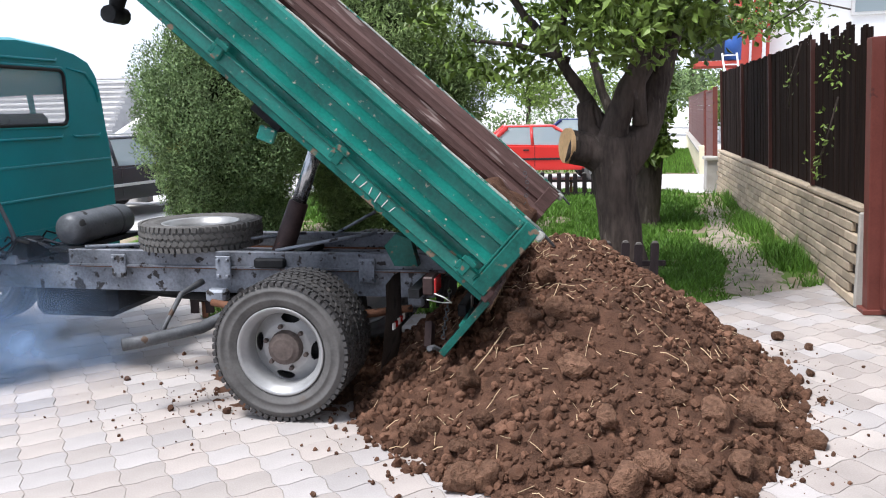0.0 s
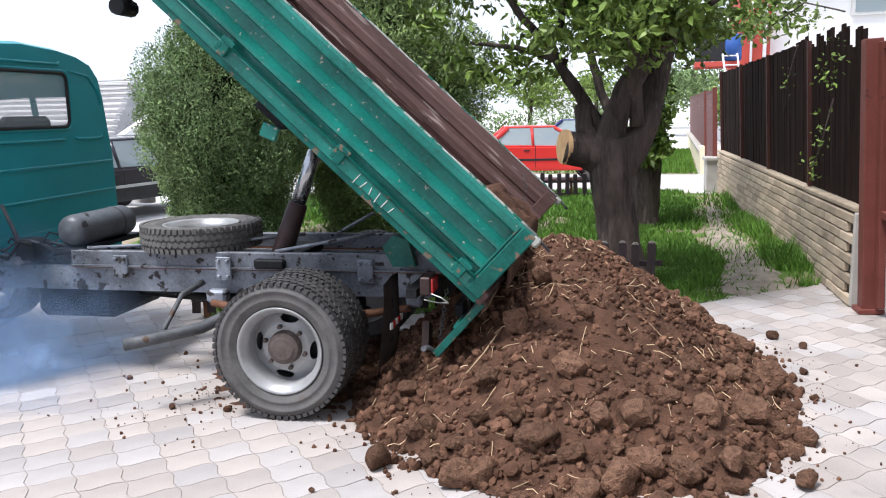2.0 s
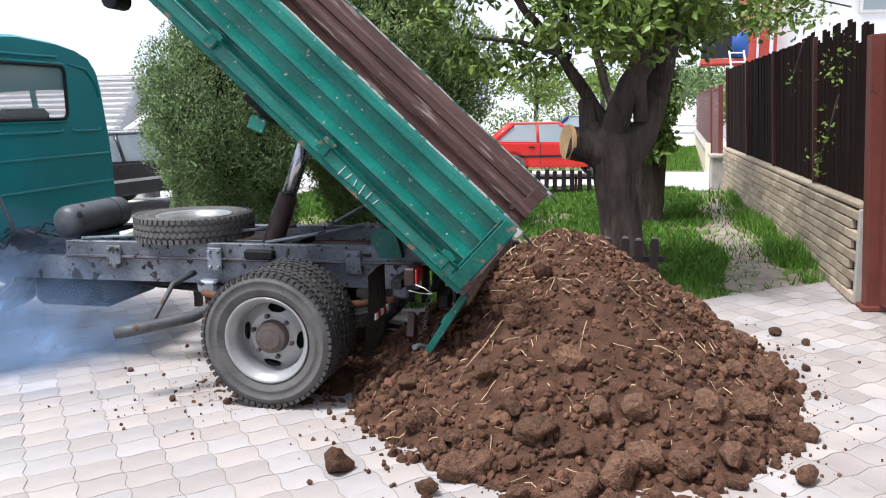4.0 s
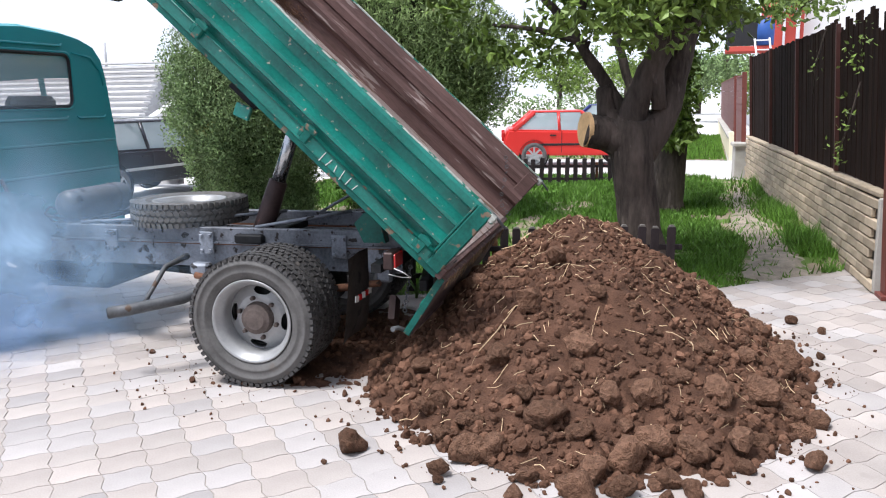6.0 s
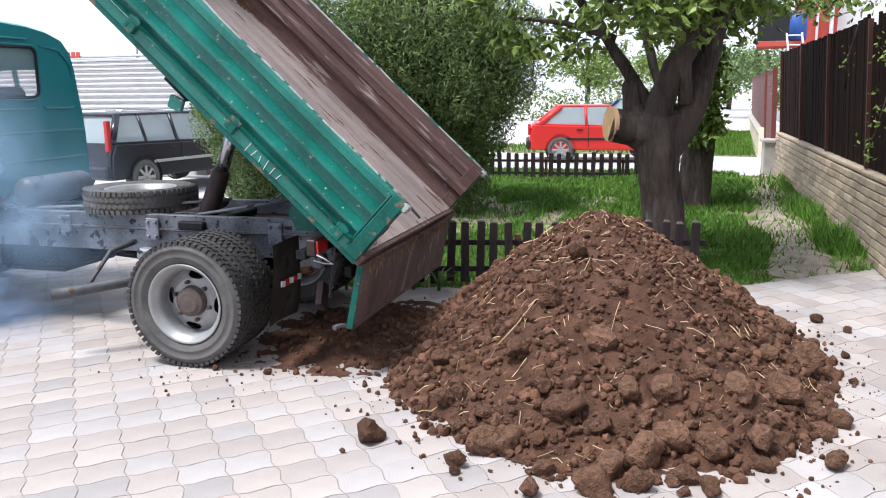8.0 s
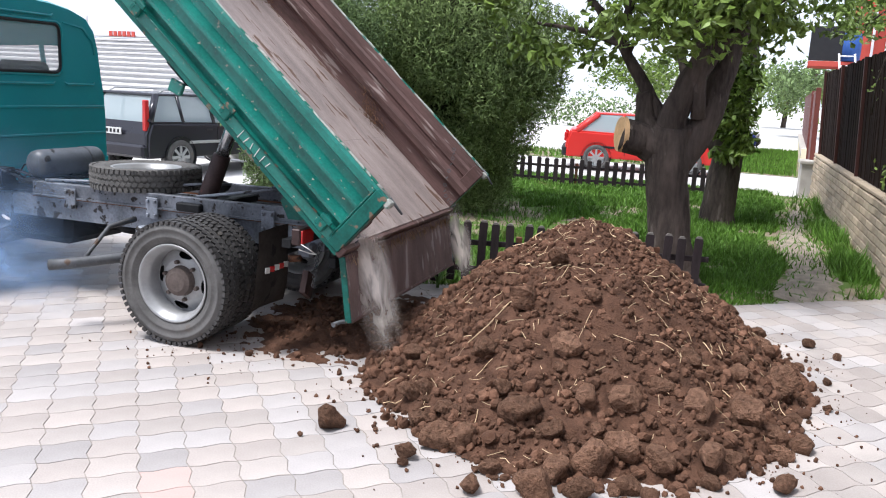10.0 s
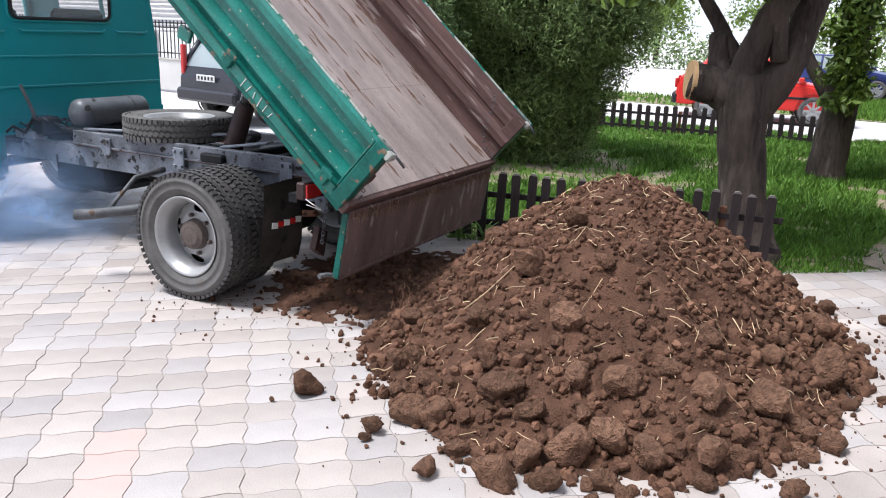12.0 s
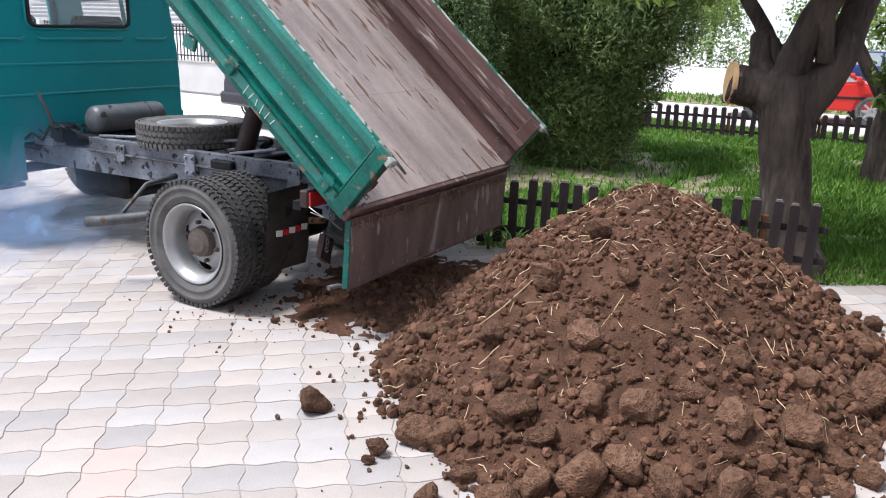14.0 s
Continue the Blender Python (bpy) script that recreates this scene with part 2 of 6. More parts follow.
M["smoke"] = smoke_material("exhaust_smoke", (0.30, 0.46, 0.72), 1.5)
M["haze"] = smoke_material("risen_smoke", (0.36, 0.54, 0.74), 1.35)
M["dust"] = smoke_material("soil_dust", (0.74, 0.67, 0.61), 3.2)


# ---------------------------------------------------------------- building helpers
def part(name, bm, mat, parent=None, label="", m=None):
    me = bpy.data.meshes.new(name)
    bm.to_mesh(me)
    bm.free()
    for x in (mat if isinstance(mat, (list, tuple)) else [mat]):
        me.materials.append(M[x])
    ob = new(name, me)
    ob.parent = parent
    if m is not None:
        ob.matrix_basis = m
    return tagged(ob, label)


def share(name, me, parent, m):
    ob = new(name, me)
    ob.parent = parent
    ob.matrix_basis = m
    return ob


def mesh(name, verts, faces, mat, parent=None, label="", smooth=False):
    me = bpy.data.meshes.new(name)
    me.from_pydata(verts, [], faces)
    me.materials.append(M[mat])
    if smooth:
        me.polygons.foreach_set("use_smooth", [True] * len(me.polygons))
    ob = new(name, me)
    ob.parent = parent
    return tagged(ob, label)


def empty(name, m=None):
    ob = new(name)
    ob.empty_display_size = 0.1
    if m is not None:
        ob.matrix_basis = m
    return ob


def box(bm, c, s, rot=None, bevel=0.0):
    r = bmesh.ops.create_cube(bm, size=1.0)
    v = r["verts"]
    bmesh.ops.scale(bm, verts=v, vec=s)
    if bevel:
        es = list({e for x in v for e in x.link_edges})
        v = list({x for f in bmesh.ops.bevel(bm, geom=es, offset=bevel, segments=1, affect="EDGES")["faces"] for x in f.verts} | {x for x in v if x.is_valid})
    if rot is not None:
        bmesh.ops.rotate(bm, verts=v, cent=(0, 0, 0), matrix=rot.to_3x3())
    bmesh.ops.translate(bm, verts=v, vec=c)
    return v


def boxed(c, s, rot=None, bevel=0.0):
    bm = bmesh.new()
    box(bm, c, s, rot, bevel)
    return bm


def tube(bm, pts, radii, n=10, caps=True, jitter=0.0, rnd=random):
    pts = [Vector(p) for p in pts]
    rings, side = [], None
    for i, p in enumerate(pts):
        d = (pts[min(i + 1, len(pts) - 1)] - pts[max(i - 1, 0)]).normalized()
        if side is None:
            side = d.cross(Vector((0.3, 0.2, 1) if abs(d.z) < 0.9 else (1, 0.2, 0))).normalized()
        side = (side - d * side.dot(d)).normalized()
        up = d.cross(side)
        ring = []
        for k in range(n):
            a = 2 * math.pi * k / n
            r = radii[i] * (1 + jitter * rnd.uniform(-1, 1))
            ring.append(bm.verts.new(p + (side * math.cos(a) + up * math.sin(a)) * r))
        rings.append(ring)
    for a, b in zip(rings, rings[1:]):
        for k in range(n):
            f = bm.faces.new((a[k], a[(k + 1) % n], b[(k + 1) % n], b[k]))
            f.smooth = True
    if caps:
        bm.faces.new(rings[0][::-1])
        bm.faces.new(rings[-1])
    return rings


def tubed(pts, radii, n=10, jitter=0.0):
    bm = bmesh.new()
    tube(bm, pts, radii if isinstance(radii, (list, tuple)) else [radii] * len(pts), n, True, jitter)
    return bm


def lathe(profile, n=40, axis="y", smooth=True, close=False):
    """Turns (radius, offset) pairs about an axis."""
    bm = bmesh.new()
    rings = []
    for r, o in profile:
        ring = []
        for k in range(n):
            a = 2 * math.pi * k / n
            c, s = r * math.cos(a), r * math.sin(a)
            ring.append(bm.verts.new((c, o, s) if axis == "y" else (c, s, o)))
        rings.append(ring)
    if close:
        rings.append(rings[0])
    for a, b in zip(rings, rings[1:]):
        for k in range(n):
            f = bm.faces.new((a[k], b[k], b[(k + 1) % n], a[(k + 1) % n]))
            f.smooth = smooth
    bmesh.ops.recalc_face_normals(bm, faces=bm.faces)
    return bm


def extrude(poly, a, b, plane="xz"):
    """A prism of a polygon, from a to b along the axis left over."""
    bm = bmesh.new()
    def put(p, o):
        return {"xz": (p[0], o, p[1]), "yz": (o, p[0], p[1]), "xy": (p[0], p[1], o)}[plane]
    lo, hi = [bm.verts.new(put(p, a)) for p in poly], [bm.verts.new(put(p, b)) for p in poly]
    n = len(poly)
    for i in range(n):
        bm.faces.new((lo[i], lo[(i + 1) % n], hi[(i + 1) % n], hi[i]))
    bm.faces.new(lo)
    bm.faces.new(hi)
    bmesh.ops.recalc_face_normals(bm, faces=bm.faces)
    return bm


def strip(poly, a, b):
    """A folded sheet: an open (y, z) line drawn along x from a to b."""
    bm = bmesh.new()
    lo, hi = [bm.verts.new((a, y, z)) for y, z in poly], [bm.verts.new((b, y, z)) for y, z in poly]
    for i in range(len(poly) - 1):
        bm.faces.new((lo[i], lo[i + 1], hi[i + 1], hi[i]))
    return bm


def clod_mesh(name, seed, flat=0.8, sub=2, mat="clod"):
    """An uneven lump of earth, about 1 across."""
    bm = bmesh.new()
    bmesh.ops.create_icosphere(bm, subdivisions=sub, radius=0.5)
    off = Vector((seed * 7.3, seed * 3.1, seed * 1.7))
    rnd = random.Random(seed)
    cuts = []
    for _ in range(11):
        d = Vector((rnd.gauss(0, 1), rnd.gauss(0, 1), rnd.gauss(0, 1))).normalized()
        cuts.append((d, rnd.uniform(0.29, 0.50)))
    for v in bm.verts:
        d = v.co.normalized()
        k = min([0.58] + [h / d.dot(c) for c, h in cuts if d.dot(c) > 0.05])
        k *= 1 + 0.10 * noise.noise(d * 2.2 + off) + 0.08 * noise.noise(d * 5 + off) + 0.075 * noise.noise(d * 12 + off)
        v.co = Vector((d.x * k * 1.1, d.y * k * 0.92, d.z * k * flat))
    for f in bm.faces:
        f.smooth = sub > 2
    me = bpy.data.meshes.new(name)
    bm.to_mesh(me)
    bm.free()
    me.materials.append(M[mat])
    return me


def leaf_cloud(name, blobs, count, size, mat, seed, parent=None, label="", shell=0.55, droop=0.0, narrow=0.55):
    """Many small folded leaves through a set of ellipsoids (centre, radii)."""
    r = np.random.RandomState(seed)
    vol = np.array([b[1][0] * b[1][1] * b[1][2] for b in blobs]) ** 0.75
    which = r.choice(len(blobs), count, p=vol / vol.sum())
    d = r.normal(size=(count, 3))
    d /= np.linalg.norm(d, axis=1)[:, None]
    rad = 1 - shell * r.rand(count) ** 1.6 + r.normal(size=count) * 0.05
    c = np.array([b[0] for b in blobs])[which] + d * np.array([b[1] for b in blobs])[which] * rad[:, None]
    a = r.normal(size=(count, 3)) + d * 0.5
    a[:, 2] -= droop
    a /= np.linalg.norm(a, axis=1)[:, None]
    s = np.cross(a, r.normal(size=(count, 3)))
    s /= np.linalg.norm(s, axis=1)[:, None]
    up = np.cross(s, a)
    ln = size * (0.6 + 0.8 * r.rand(count))[:, None]
    v = np.stack([c - a * ln * 0.5, c + s * ln * narrow * 0.5 + up * ln * 0.12, c + a * ln * 0.55, c - s * ln * narrow * 0.5 + up * ln * 0.12], 1).reshape(-1, 3)
    f = np.arange(count * 4).reshape(-1, 4)
    tri = np.concatenate([f[:, [0, 1, 2]], f[:, [0, 2, 3]]])
    return mesh(name, v.tolist(), tri.tolist(), mat, parent, label)


# ---------------------------------------------------------------- ground
def lawn_edge(x):
    """Where the pavers end and the lawn begins: along the picket fence, then slanting to the wall."""
    if x < -1.6:
        return min(10.5, 7.02 + 1.9 * (-1.6 - x))
    return 7.52 + 0.286 * (x - 0.15) if x < 2.15 else 8.09 + 0.88 * (x - 2.15)


def lawn_height(x, y):
    rise = min(1, max(0, (y - lawn_edge(x)) / 0.4))
    return -0.02 + 0.06 * rise + 0.03 * noise.noise(Vector((x * 0.8, y * 0.8, 0))) * rise + 0.012 * noise.noise(Vector((x * 4, y * 4, 3)))


WALL = (3.70, 8.42, 4.0)  # near end of the garden wall and the way it turns from the y axis


def ground_sheet():
    bm = bmesh.new()
    vs = [bm.verts.new(p) for p in ((-500, -300, -0.06), (500, -300, -0.06), (500, 900, -0.06), (-500, 900, -0.06))]
    bm.faces.new(vs)
    tagged(part("ground", bm, "concrete"), "pale dusty ground out to the horizon", "ground", "", "structure")
    # bed of sand under the pavers
    bm = boxed((-4.2, 3.1, -0.0150), (17.6, 14.2, 0.02))
    tagged(part("pavement", bm, "joint"), "driveway of wavy-edged pale concrete pavers", "pavement", "", "structure")
    # lawn, with its soft rise behind the picket fence
    bm = bmesh.new()
    nx, ny = 44, 60
    grid = []
    for j in range(ny + 1):
        row = []
        for i in range(nx + 1):
            x = -5.2 + 8.95 * i / nx
            y = lawn_edge(x) + (17.6 - lawn_edge(x)) * j / ny
            row.append(bm.verts.new((x, y, lawn_height(x, y))))
        grid.append(row)
    for j in range(ny):
        for i in range(nx):
            bm.faces.new((grid[j][i], grid[j][i + 1], grid[j + 1][i + 1], grid[j + 1][i])).smooth = True
    tagged(part("lawn", bm, "earth"), "worn lawn with a trodden path beside the wall", "lawn", "", "structure")
    # trodden path along the wall
    bm = bmesh.new()
    rows = []
    for j in range(90):
        y = 8.75 + 0.085 * j
        mid, half = 2.96 - 0.03 * (y - 9.8) + 0.06 * math.sin(y * 0.9), (0.31 + 0.07 * math.sin(y * 2.3) + 0.10 * noise.noise(Vector((y * 3, 0, 7)))) * (1.9 if j < 6 else 1.0) * max(0.25, 1 - j / 110)
        row = []
        for i in range(7):
            x = mid + half * (i - 3) / 3 + 0.05 * noise.noise(Vector((i * 3.1, y * 5, 1)))
            z = lawn_height(x, y)
            row.append(bm.verts.new((x, y, z + (0.012 if 0 < i < 6 else -0.006))))
        rows.append(row)
    for a, b in zip(rows, rows[1:]):
        for i in range(6):
            bm.faces.new((a[i], a[i + 1], b[i + 1], b[i])).smooth = True
    tagged(part("footpath", bm, "path"), "trodden earth path worn into the lawn beside the wall", "path", "", "structure")
    # street beyond the lawn with its verge
    bm = boxed((-8, 20.1, -0.03), (70, 4.9, 0.06))
    tagged(part("road", bm, "asphalt"), "pale sunlit street beyond the front gardens", "road", "", "structure")
    bm = boxed((-24, 24.2, -0.02), (47.6, 3.2, 0.06))
    tagged(part("verge", bm, "earth"), "grass verge along the street", "verge", "", "structure")
    bm = boxed((1.3, 28.6, -0.02), (3.0, 12.0, 0.06))
    tagged(part("side_verge", bm, "earth"), "mown grass strip before the brown fence", "verge", "", "structure")


ground_sheet()


# ---------------------------------------------------------------- tipper truck
# where the truck stands: seconds, x, y, heading
DRIVE = [(0, 0.047, 6.040, 184.5), (1.5, 0.05, 6.032, 184.5), (2.5, 0.052, 6.025, 184.5), (3.4, 0.0, 6.050, 184.3), (5, -0.172, 6.095, 183.9), (5.5, -0.243, 6.080, 183.8), (6, -0.248, 6.068, 183.7),
         (6.5, -0.249, 6.058, 183.6), (7, -0.306, 6.048, 183.6), (7.5, -0.58, 6.045, 183.7), (8, -0.860, 6.038, 183.9), (8.2, -0.862, 6.033, 183.9), (10.3, -0.840, 5.980, 184.3), (11, -0.826, 5.966, 184.4),
         (12, -0.838, 5.980, 184.7), (12.5, -0.852, 5.984, 184.9), (13, -0.870, 5.978, 185.1), (13.5, -0.905, 5.969, 185.3), (14, -0.940, 5.962, 185.5)]
LIFT = [(0, 41.1), (0.5, 41.9), (1, 42.8), (1.5, 43.1), (2.5, 43.2), (5, 43.1), (8, 43.0), (11, 42.6), (14, 41.8)]
SWING = [(0, 40), (2.5, 42), (3.6, 36), (5, 29), (6, 33), (6.7, 33), (7, 28), (7.2, 10), (7.4, 0), (7.65, -8), (7.8, -3), (8, 12), (8.2, 35), (8.35, 40), (8.6, 18),
         (8.85, -14), (9.1, -20), (9.4, 12), (9.6, 33), (9.85, 14), (10.1, -16), (10.3, 2), (10.5, 30), (10.6, 33), (10.8, 18), (11, -10), (11.2, -21), (11.5, 5),
         (11.7, 32), (12, 10), (12.3, -13), (12.6, 2), (12.9, 9), (13.2, 1), (13.7, -8), (14, 4)]
PIVOT = (-0.746, 0.0, 0.943)


def between(rows, t, k=1):
    return float(np.interp(t, [r[0] for r in rows], [r[k] for r in rows]))


def truck_pose(t):
    return pose(between(DRIVE, t, 1), between(DRIVE, t, 2), 0, 0, 0, between(DRIVE, t, 3))


def bed_pose(t):
    return pose(*PIVOT, 0, -between(LIFT, t), 0)


def gate_pose(t):
    return pose(-0.464, 0, 0.085, 0, -between(SWING, t) + between(LIFT, t), 0)


def tyre_mesh(R=0.40, rim=0.245, w=0.215):
    """A lorry tyre about the y axis, with tread blocks round its edge."""
    h = w / 2
    prof = [(rim, -h * 0.72), (rim + 0.02, -h * 0.86), (rim + 0.045, -h * 0.95), (rim + 0.050, -h * 0.99), (rim + 0.058, -h * 0.99), (rim + 0.063, -h * 0.96), (R - 0.062, -h * 0.99), (R - 0.058, -h * 1.03), (R - 0.048, -h * 1.03), (R - 0.044, -h * 0.98), (R - 0.03, -h * 0.95), (R - 0.014, -h * 0.84), (R - 0.012, 0),
            (R - 0.014, h * 0.84), (R - 0.03, h * 0.95), (R - 0.044, h * 0.98), (R - 0.048, h * 1.03), (R - 0.058, h * 1.03), (R - 0.062, h * 0.99), (rim + 0.063, h * 0.96), (rim + 0.058, h * 0.99), (rim + 0.050, h * 0.99), (rim + 0.045, h * 0.95), (rim + 0.02, h * 0.86), (rim, h * 0.72)]
    return lathe(prof, 64, "y", True, True)


def tread_mesh(R=0.40, w=0.215):
    """Staggered tread blocks."""
    h, n = w / 2, 60
    bm = bmesh.new()
    for k in range(n):
        turn = Matrix.Rotation(2 * math.pi * k / n, 4, "Y")
        for y, dx, ww, ln, skew in ((-0.80 * h, 0.0, 0.40 * h, 0.027, 6), (-0.27 * h, 0.5, 0.40 * h, 0.033, -32), (0.27 * h, 0.0, 0.40 * h, 0.033, 32), (0.80 * h, 0.5, 0.40 * h, 0.027, -6)):
            v = box(bm, (R - (0.011 if abs(y) < 0.5 * h else 0.014), y, 0), (0.018 if abs(y) < 0.5 * h else 0.020, ww, ln))
            bmesh.ops.rotate(bm, verts=v, cent=(R, y, 0), matrix=Matrix.Rotation(radians(skew), 3, "X"))
            bmesh.ops.transform(bm, matrix=Matrix.Rotation(2 * math.pi * dx / n, 4, "Y") @ turn, verts=v)
    return bm


def wheel(parent, x, y, z, out, spare=False, hub=True):
    """A steel disc wheel; out is +1 where the dish faces +y."""
    m = pose(x, y, z, 90 if spare else 0, 0, 0) @ Matrix.Diagonal((1, 0.74 if spare else 1, 1, 1))
    w = part("wheel" if not spare else "spare_wheel", tyre_mesh(), "spare" if spare else "rubber", parent, "worn black tyre with a chunky tread" if not spare else "worn spare tyre lying flat on the chassis", m)
    tagged(part("tread", tread_mesh(), "spare" if spare else "tread", w), "", "", "", "stuff")
    o = out
    dish = lathe([(0.252, -0.085 * o), (0.235, -0.075 * o), (0.225, 0.0), (0.225, 0.05 * o), (0.236, 0.075 * o), (0.250, 0.088 * o), (0.254, 0.094 * o), (0.246, 0.097 * o), (0.232, 0.084 * o),
                  (0.222, 0.060 * o), (0.212, 0.052 * o), (0.206, 0.02 * o), (0.202, -0.045 * o)], 56)
    part("rim", dish, "rim", w, "silver-painted steel rim")
    bm = bmesh.new()
    # wheel disc with four hand holes
    n = 192
    rings = []
    prof = [(0.203, -0.045)] + [(0.199 - 0.0031 * j, -0.0435 + 0.0017 * j) for j in range(20)] + [(0.134, -0.010), (0.105, -0.008), (0.06, -0.008)]
    for r, off in prof:
        rings.append([bm.verts.new((r * math.cos(2 * math.pi * k / n), off * o, r * math.sin(2 * math.pi * k / n))) for k in range(n)])
    for i in range(len(rings) - 1):
        mid = (prof[i][0] + prof[i + 1][0]) / 2
        for k in range(n):
            if ((mid - 0.169) / 0.027) ** 2 + (((k + 20) % 48 - 23.5) / 9.6) ** 2 < 1:
                continue
            bm.faces.new((rings[i][k], rings[i + 1][k], rings[i + 1][(k + 1) % n], rings[i][(k + 1) % n])).smooth = True
    part("disc", bm, "rim", w)
    part("drum", lathe([(0.0, -0.075 * o), (0.17, -0.075 * o), (0.19, -0.09 * o)], 24, "y"), "black", w)
    if hub:
        part("hub", lathe([(0.0, 0.055 * o), (0.06, 0.055 * o), (0.075, 0.046 * o), (0.09, 0.04 * o), (0.095, 0.01 * o), (0.10, -0.012 * o)], 24, "y", False), "hub", w, "dusty rust-brown wheel hub")
        for k in range(6):
            a = 2 * math.pi * k / 6 + 0.3
            nut = lathe([(0.0, 0.032 * o), (0.012, 0.032 * o), (0.014, 0.004 * o)], 6, "y", False)
            part("wheel_nut", nut, "hub", w, "", pose(0.122 * math.cos(a), -0.012 * o, 0.122 * math.sin(a)))
    return w


def build_truck():
    t = empty("tipper_truck", truck_pose(0))
    tagged(t, "old green tipper truck with raised bed tipping soil", "truck")
    # chassis: main rail with the subframe on it, both sides
    for s in (1, -1):
        bm = bmesh.new()
        box(bm, (1.65, s * 0.40, 0.665), (4.8, 0.012, 0.155))
        box(bm, (1.65, s * 0.375, 0.737), (4.8, 0.06, 0.012))
        box(bm, (1.65, s * 0.375, 0.593), (4.8, 0.06, 0.012))
        part("main_rail", bm, "chassis", t, "dirty blue-grey steel chassis rail")
        bm = bmesh.new()
        box(bm, (0.42, s * 0.41, 0.805), (2.5, 0.05, 0.105), None, 0.006)
        box(bm, (0.42, s * 0.44, 0.758), (2.5, 0.03, 0.012))
        part("subframe_rail", bm, "subframe", t)
        part("packing_strip", boxed((0.42, s * 0.405, 0.748), (2.5, 0.055, 0.012)), "rust", t)
        for x in (0.58, -0.35, 1.3):
            bm = bmesh.new()
            box(bm, (x, s * 0.452, 0.755), (0.10, 0.016, 0.15), None, 0.004)
            for dz in (-0.05, 0.05):
                for dx in (-0.03, 0.03):
                    box(bm, (x + dx, s * 0.465, 0.755 + dz), (0.022, 0.02, 0.022), None, 0.004)
            part("bracket", bm, "chassis", t, "bolted bracket joining the rails")
        # leaf spring
        bm = bmesh.new()
        for k in range(5):
            L = 1.28 - 0.2 * k
            tube(bm, [(-L / 2, s * 0.52, 0.55 - 0.014 * k), (-L / 4, s * 0.52, 0.50 - 0.014 * k), (0, s * 0.52, 0.48 - 0.014 * k), (L / 4, s * 0.52, 0.50 - 0.014 * k), (L / 2, s * 0.52, 0.55 - 0.014 * k)], [0.022, 0.026, 0.028, 0.026, 0.022], 6)
        part("leaf_spring", bm, "rust", t, "rusty leaf spring")
        part("spring_shackle", boxed((0.62, s * 0.47, 0.585), (0.13, 0.09, 0.08), None, 0.015), "chassis", t)
        part("spring_shackle", boxed((-0.66, s * 0.47, 0.60), (0.10, 0.09, 0.10), None, 0.015), "chassis", t)
    for x in (-0.68, 0.25, 0.95, 1.7):
        part("cross_member", boxed((x, 0, 0.675), (0.08, 0.78, 0.11), None, 0.008), "black", t)
    part("rear_axle", tubed([(0, -0.72, 0.40), (0, -0.2, 0.40), (0, -0.14, 0.40), (0, 0.14, 0.40), (0, 0.2, 0.40), (0, 0.72, 0.40)], [0.055, 0.06, 0.17, 0.17, 0.06, 0.055], 14), "black", t)
    part("drive_shaft", tubed([(0.1, 0, 0.42), (2.3, 0, 0.56)], 0.045, 10), "black", t)
    part("front_axle", tubed([(3.35, -0.75, 0.37), (3.35, 0.75, 0.37)], 0.05, 8), "black", t)
    # rear twin wheels, front wheels, spare
    for s in (1, -1):
        wheel(t, 0, s * 0.912, 0.40, s)
        wheel(t, 0, s * 0.674, 0.40, -s, False, False)
        wheel(t, 3.35, s * 0.86, 0.40, -s)
    wheel(t, 0.88, 0.13, 0.932, 1, True, False)
    part("spare_carrier", boxed((0.88, 0.1, 0.834), (0.5, 0.60, 0.03)), "black", t)
    # brake air tank
    tank = lathe([(0.0, -0.345), (0.07, -0.335), (0.105, -0.30), (0.11, -0.27), (0.11, 0.27), (0.105, 0.30), (0.07, 0.335), (0.0, 0.345)], 28, "y")
    part("air_tank", tank, "tank", t, "sooty dark grey cylindrical air tank", pose(1.72, 0.03, 0.965))
    part("tank_strap", lathe([(0.113, -0.012), (0.116, 0), (0.113, 0.012)], 24, "y"), "pipe", t, "", pose(1.72, -0.13, 0.965))
    part("tank_cradle", boxed((1.72, 0.03, 0.845), (0.18, 0.8, 0.03)), "black", t)
    # exhaust
    part("exhaust_pipe", tubed([(0.30, 0.50, 0.60), (0.42, 0.58, 0.53), (0.58, 0.78, 0.46), (0.84, 0.99, 0.425), (0.935, 1.04, 0.415)], [0.03, 0.036, 0.036, 0.036, 0.037], 14), "pipe", t, "bent grey exhaust pipe")
    part("pipe_mouth", lathe([(0.036, -0.002), (0.028, 0.0), (0.026, -0.03), (0.0, -0.03)], 14, "z"), "black", t, "sooty pipe mouth", Matrix.Translation((0.938, 1.0416, 0.4148)) @ Vector((0.095, 0.05, -0.01)).to_track_quat("Z", "Y").to_matrix().to_4x4())
    part("pipe_hanger", tubed([(0.74, 0.44, 0.66), (0.74, 0.70, 0.64), (0.76, 0.86, 0.50), (0.77, 0.93, 0.43)], [0.022, 0.016, 0.014, 0.018], 8), "pipe", t, "bent steel pipe hanger")
    part("fuel_tank", boxed((1.75, 0.0, 0.50), (0.62, 0.66, 0.26), None, 0.05), "black", t)
    # lifting ram: lower sleeve and polished rod
    a, b = Vector((0.27, 0.27, 0.80)), Vector((-0.06, 0.24, 1.66))
    c = a.lerp(b, 0.40)
    part("ram_sleeve", tubed([a, a.lerp(b, 0.05), c, c + (b - a) * 0.01], [0.07, 0.068, 0.062, 0.05], 18), "ram", t, "dark red-brown hydraulic ram sleeve")
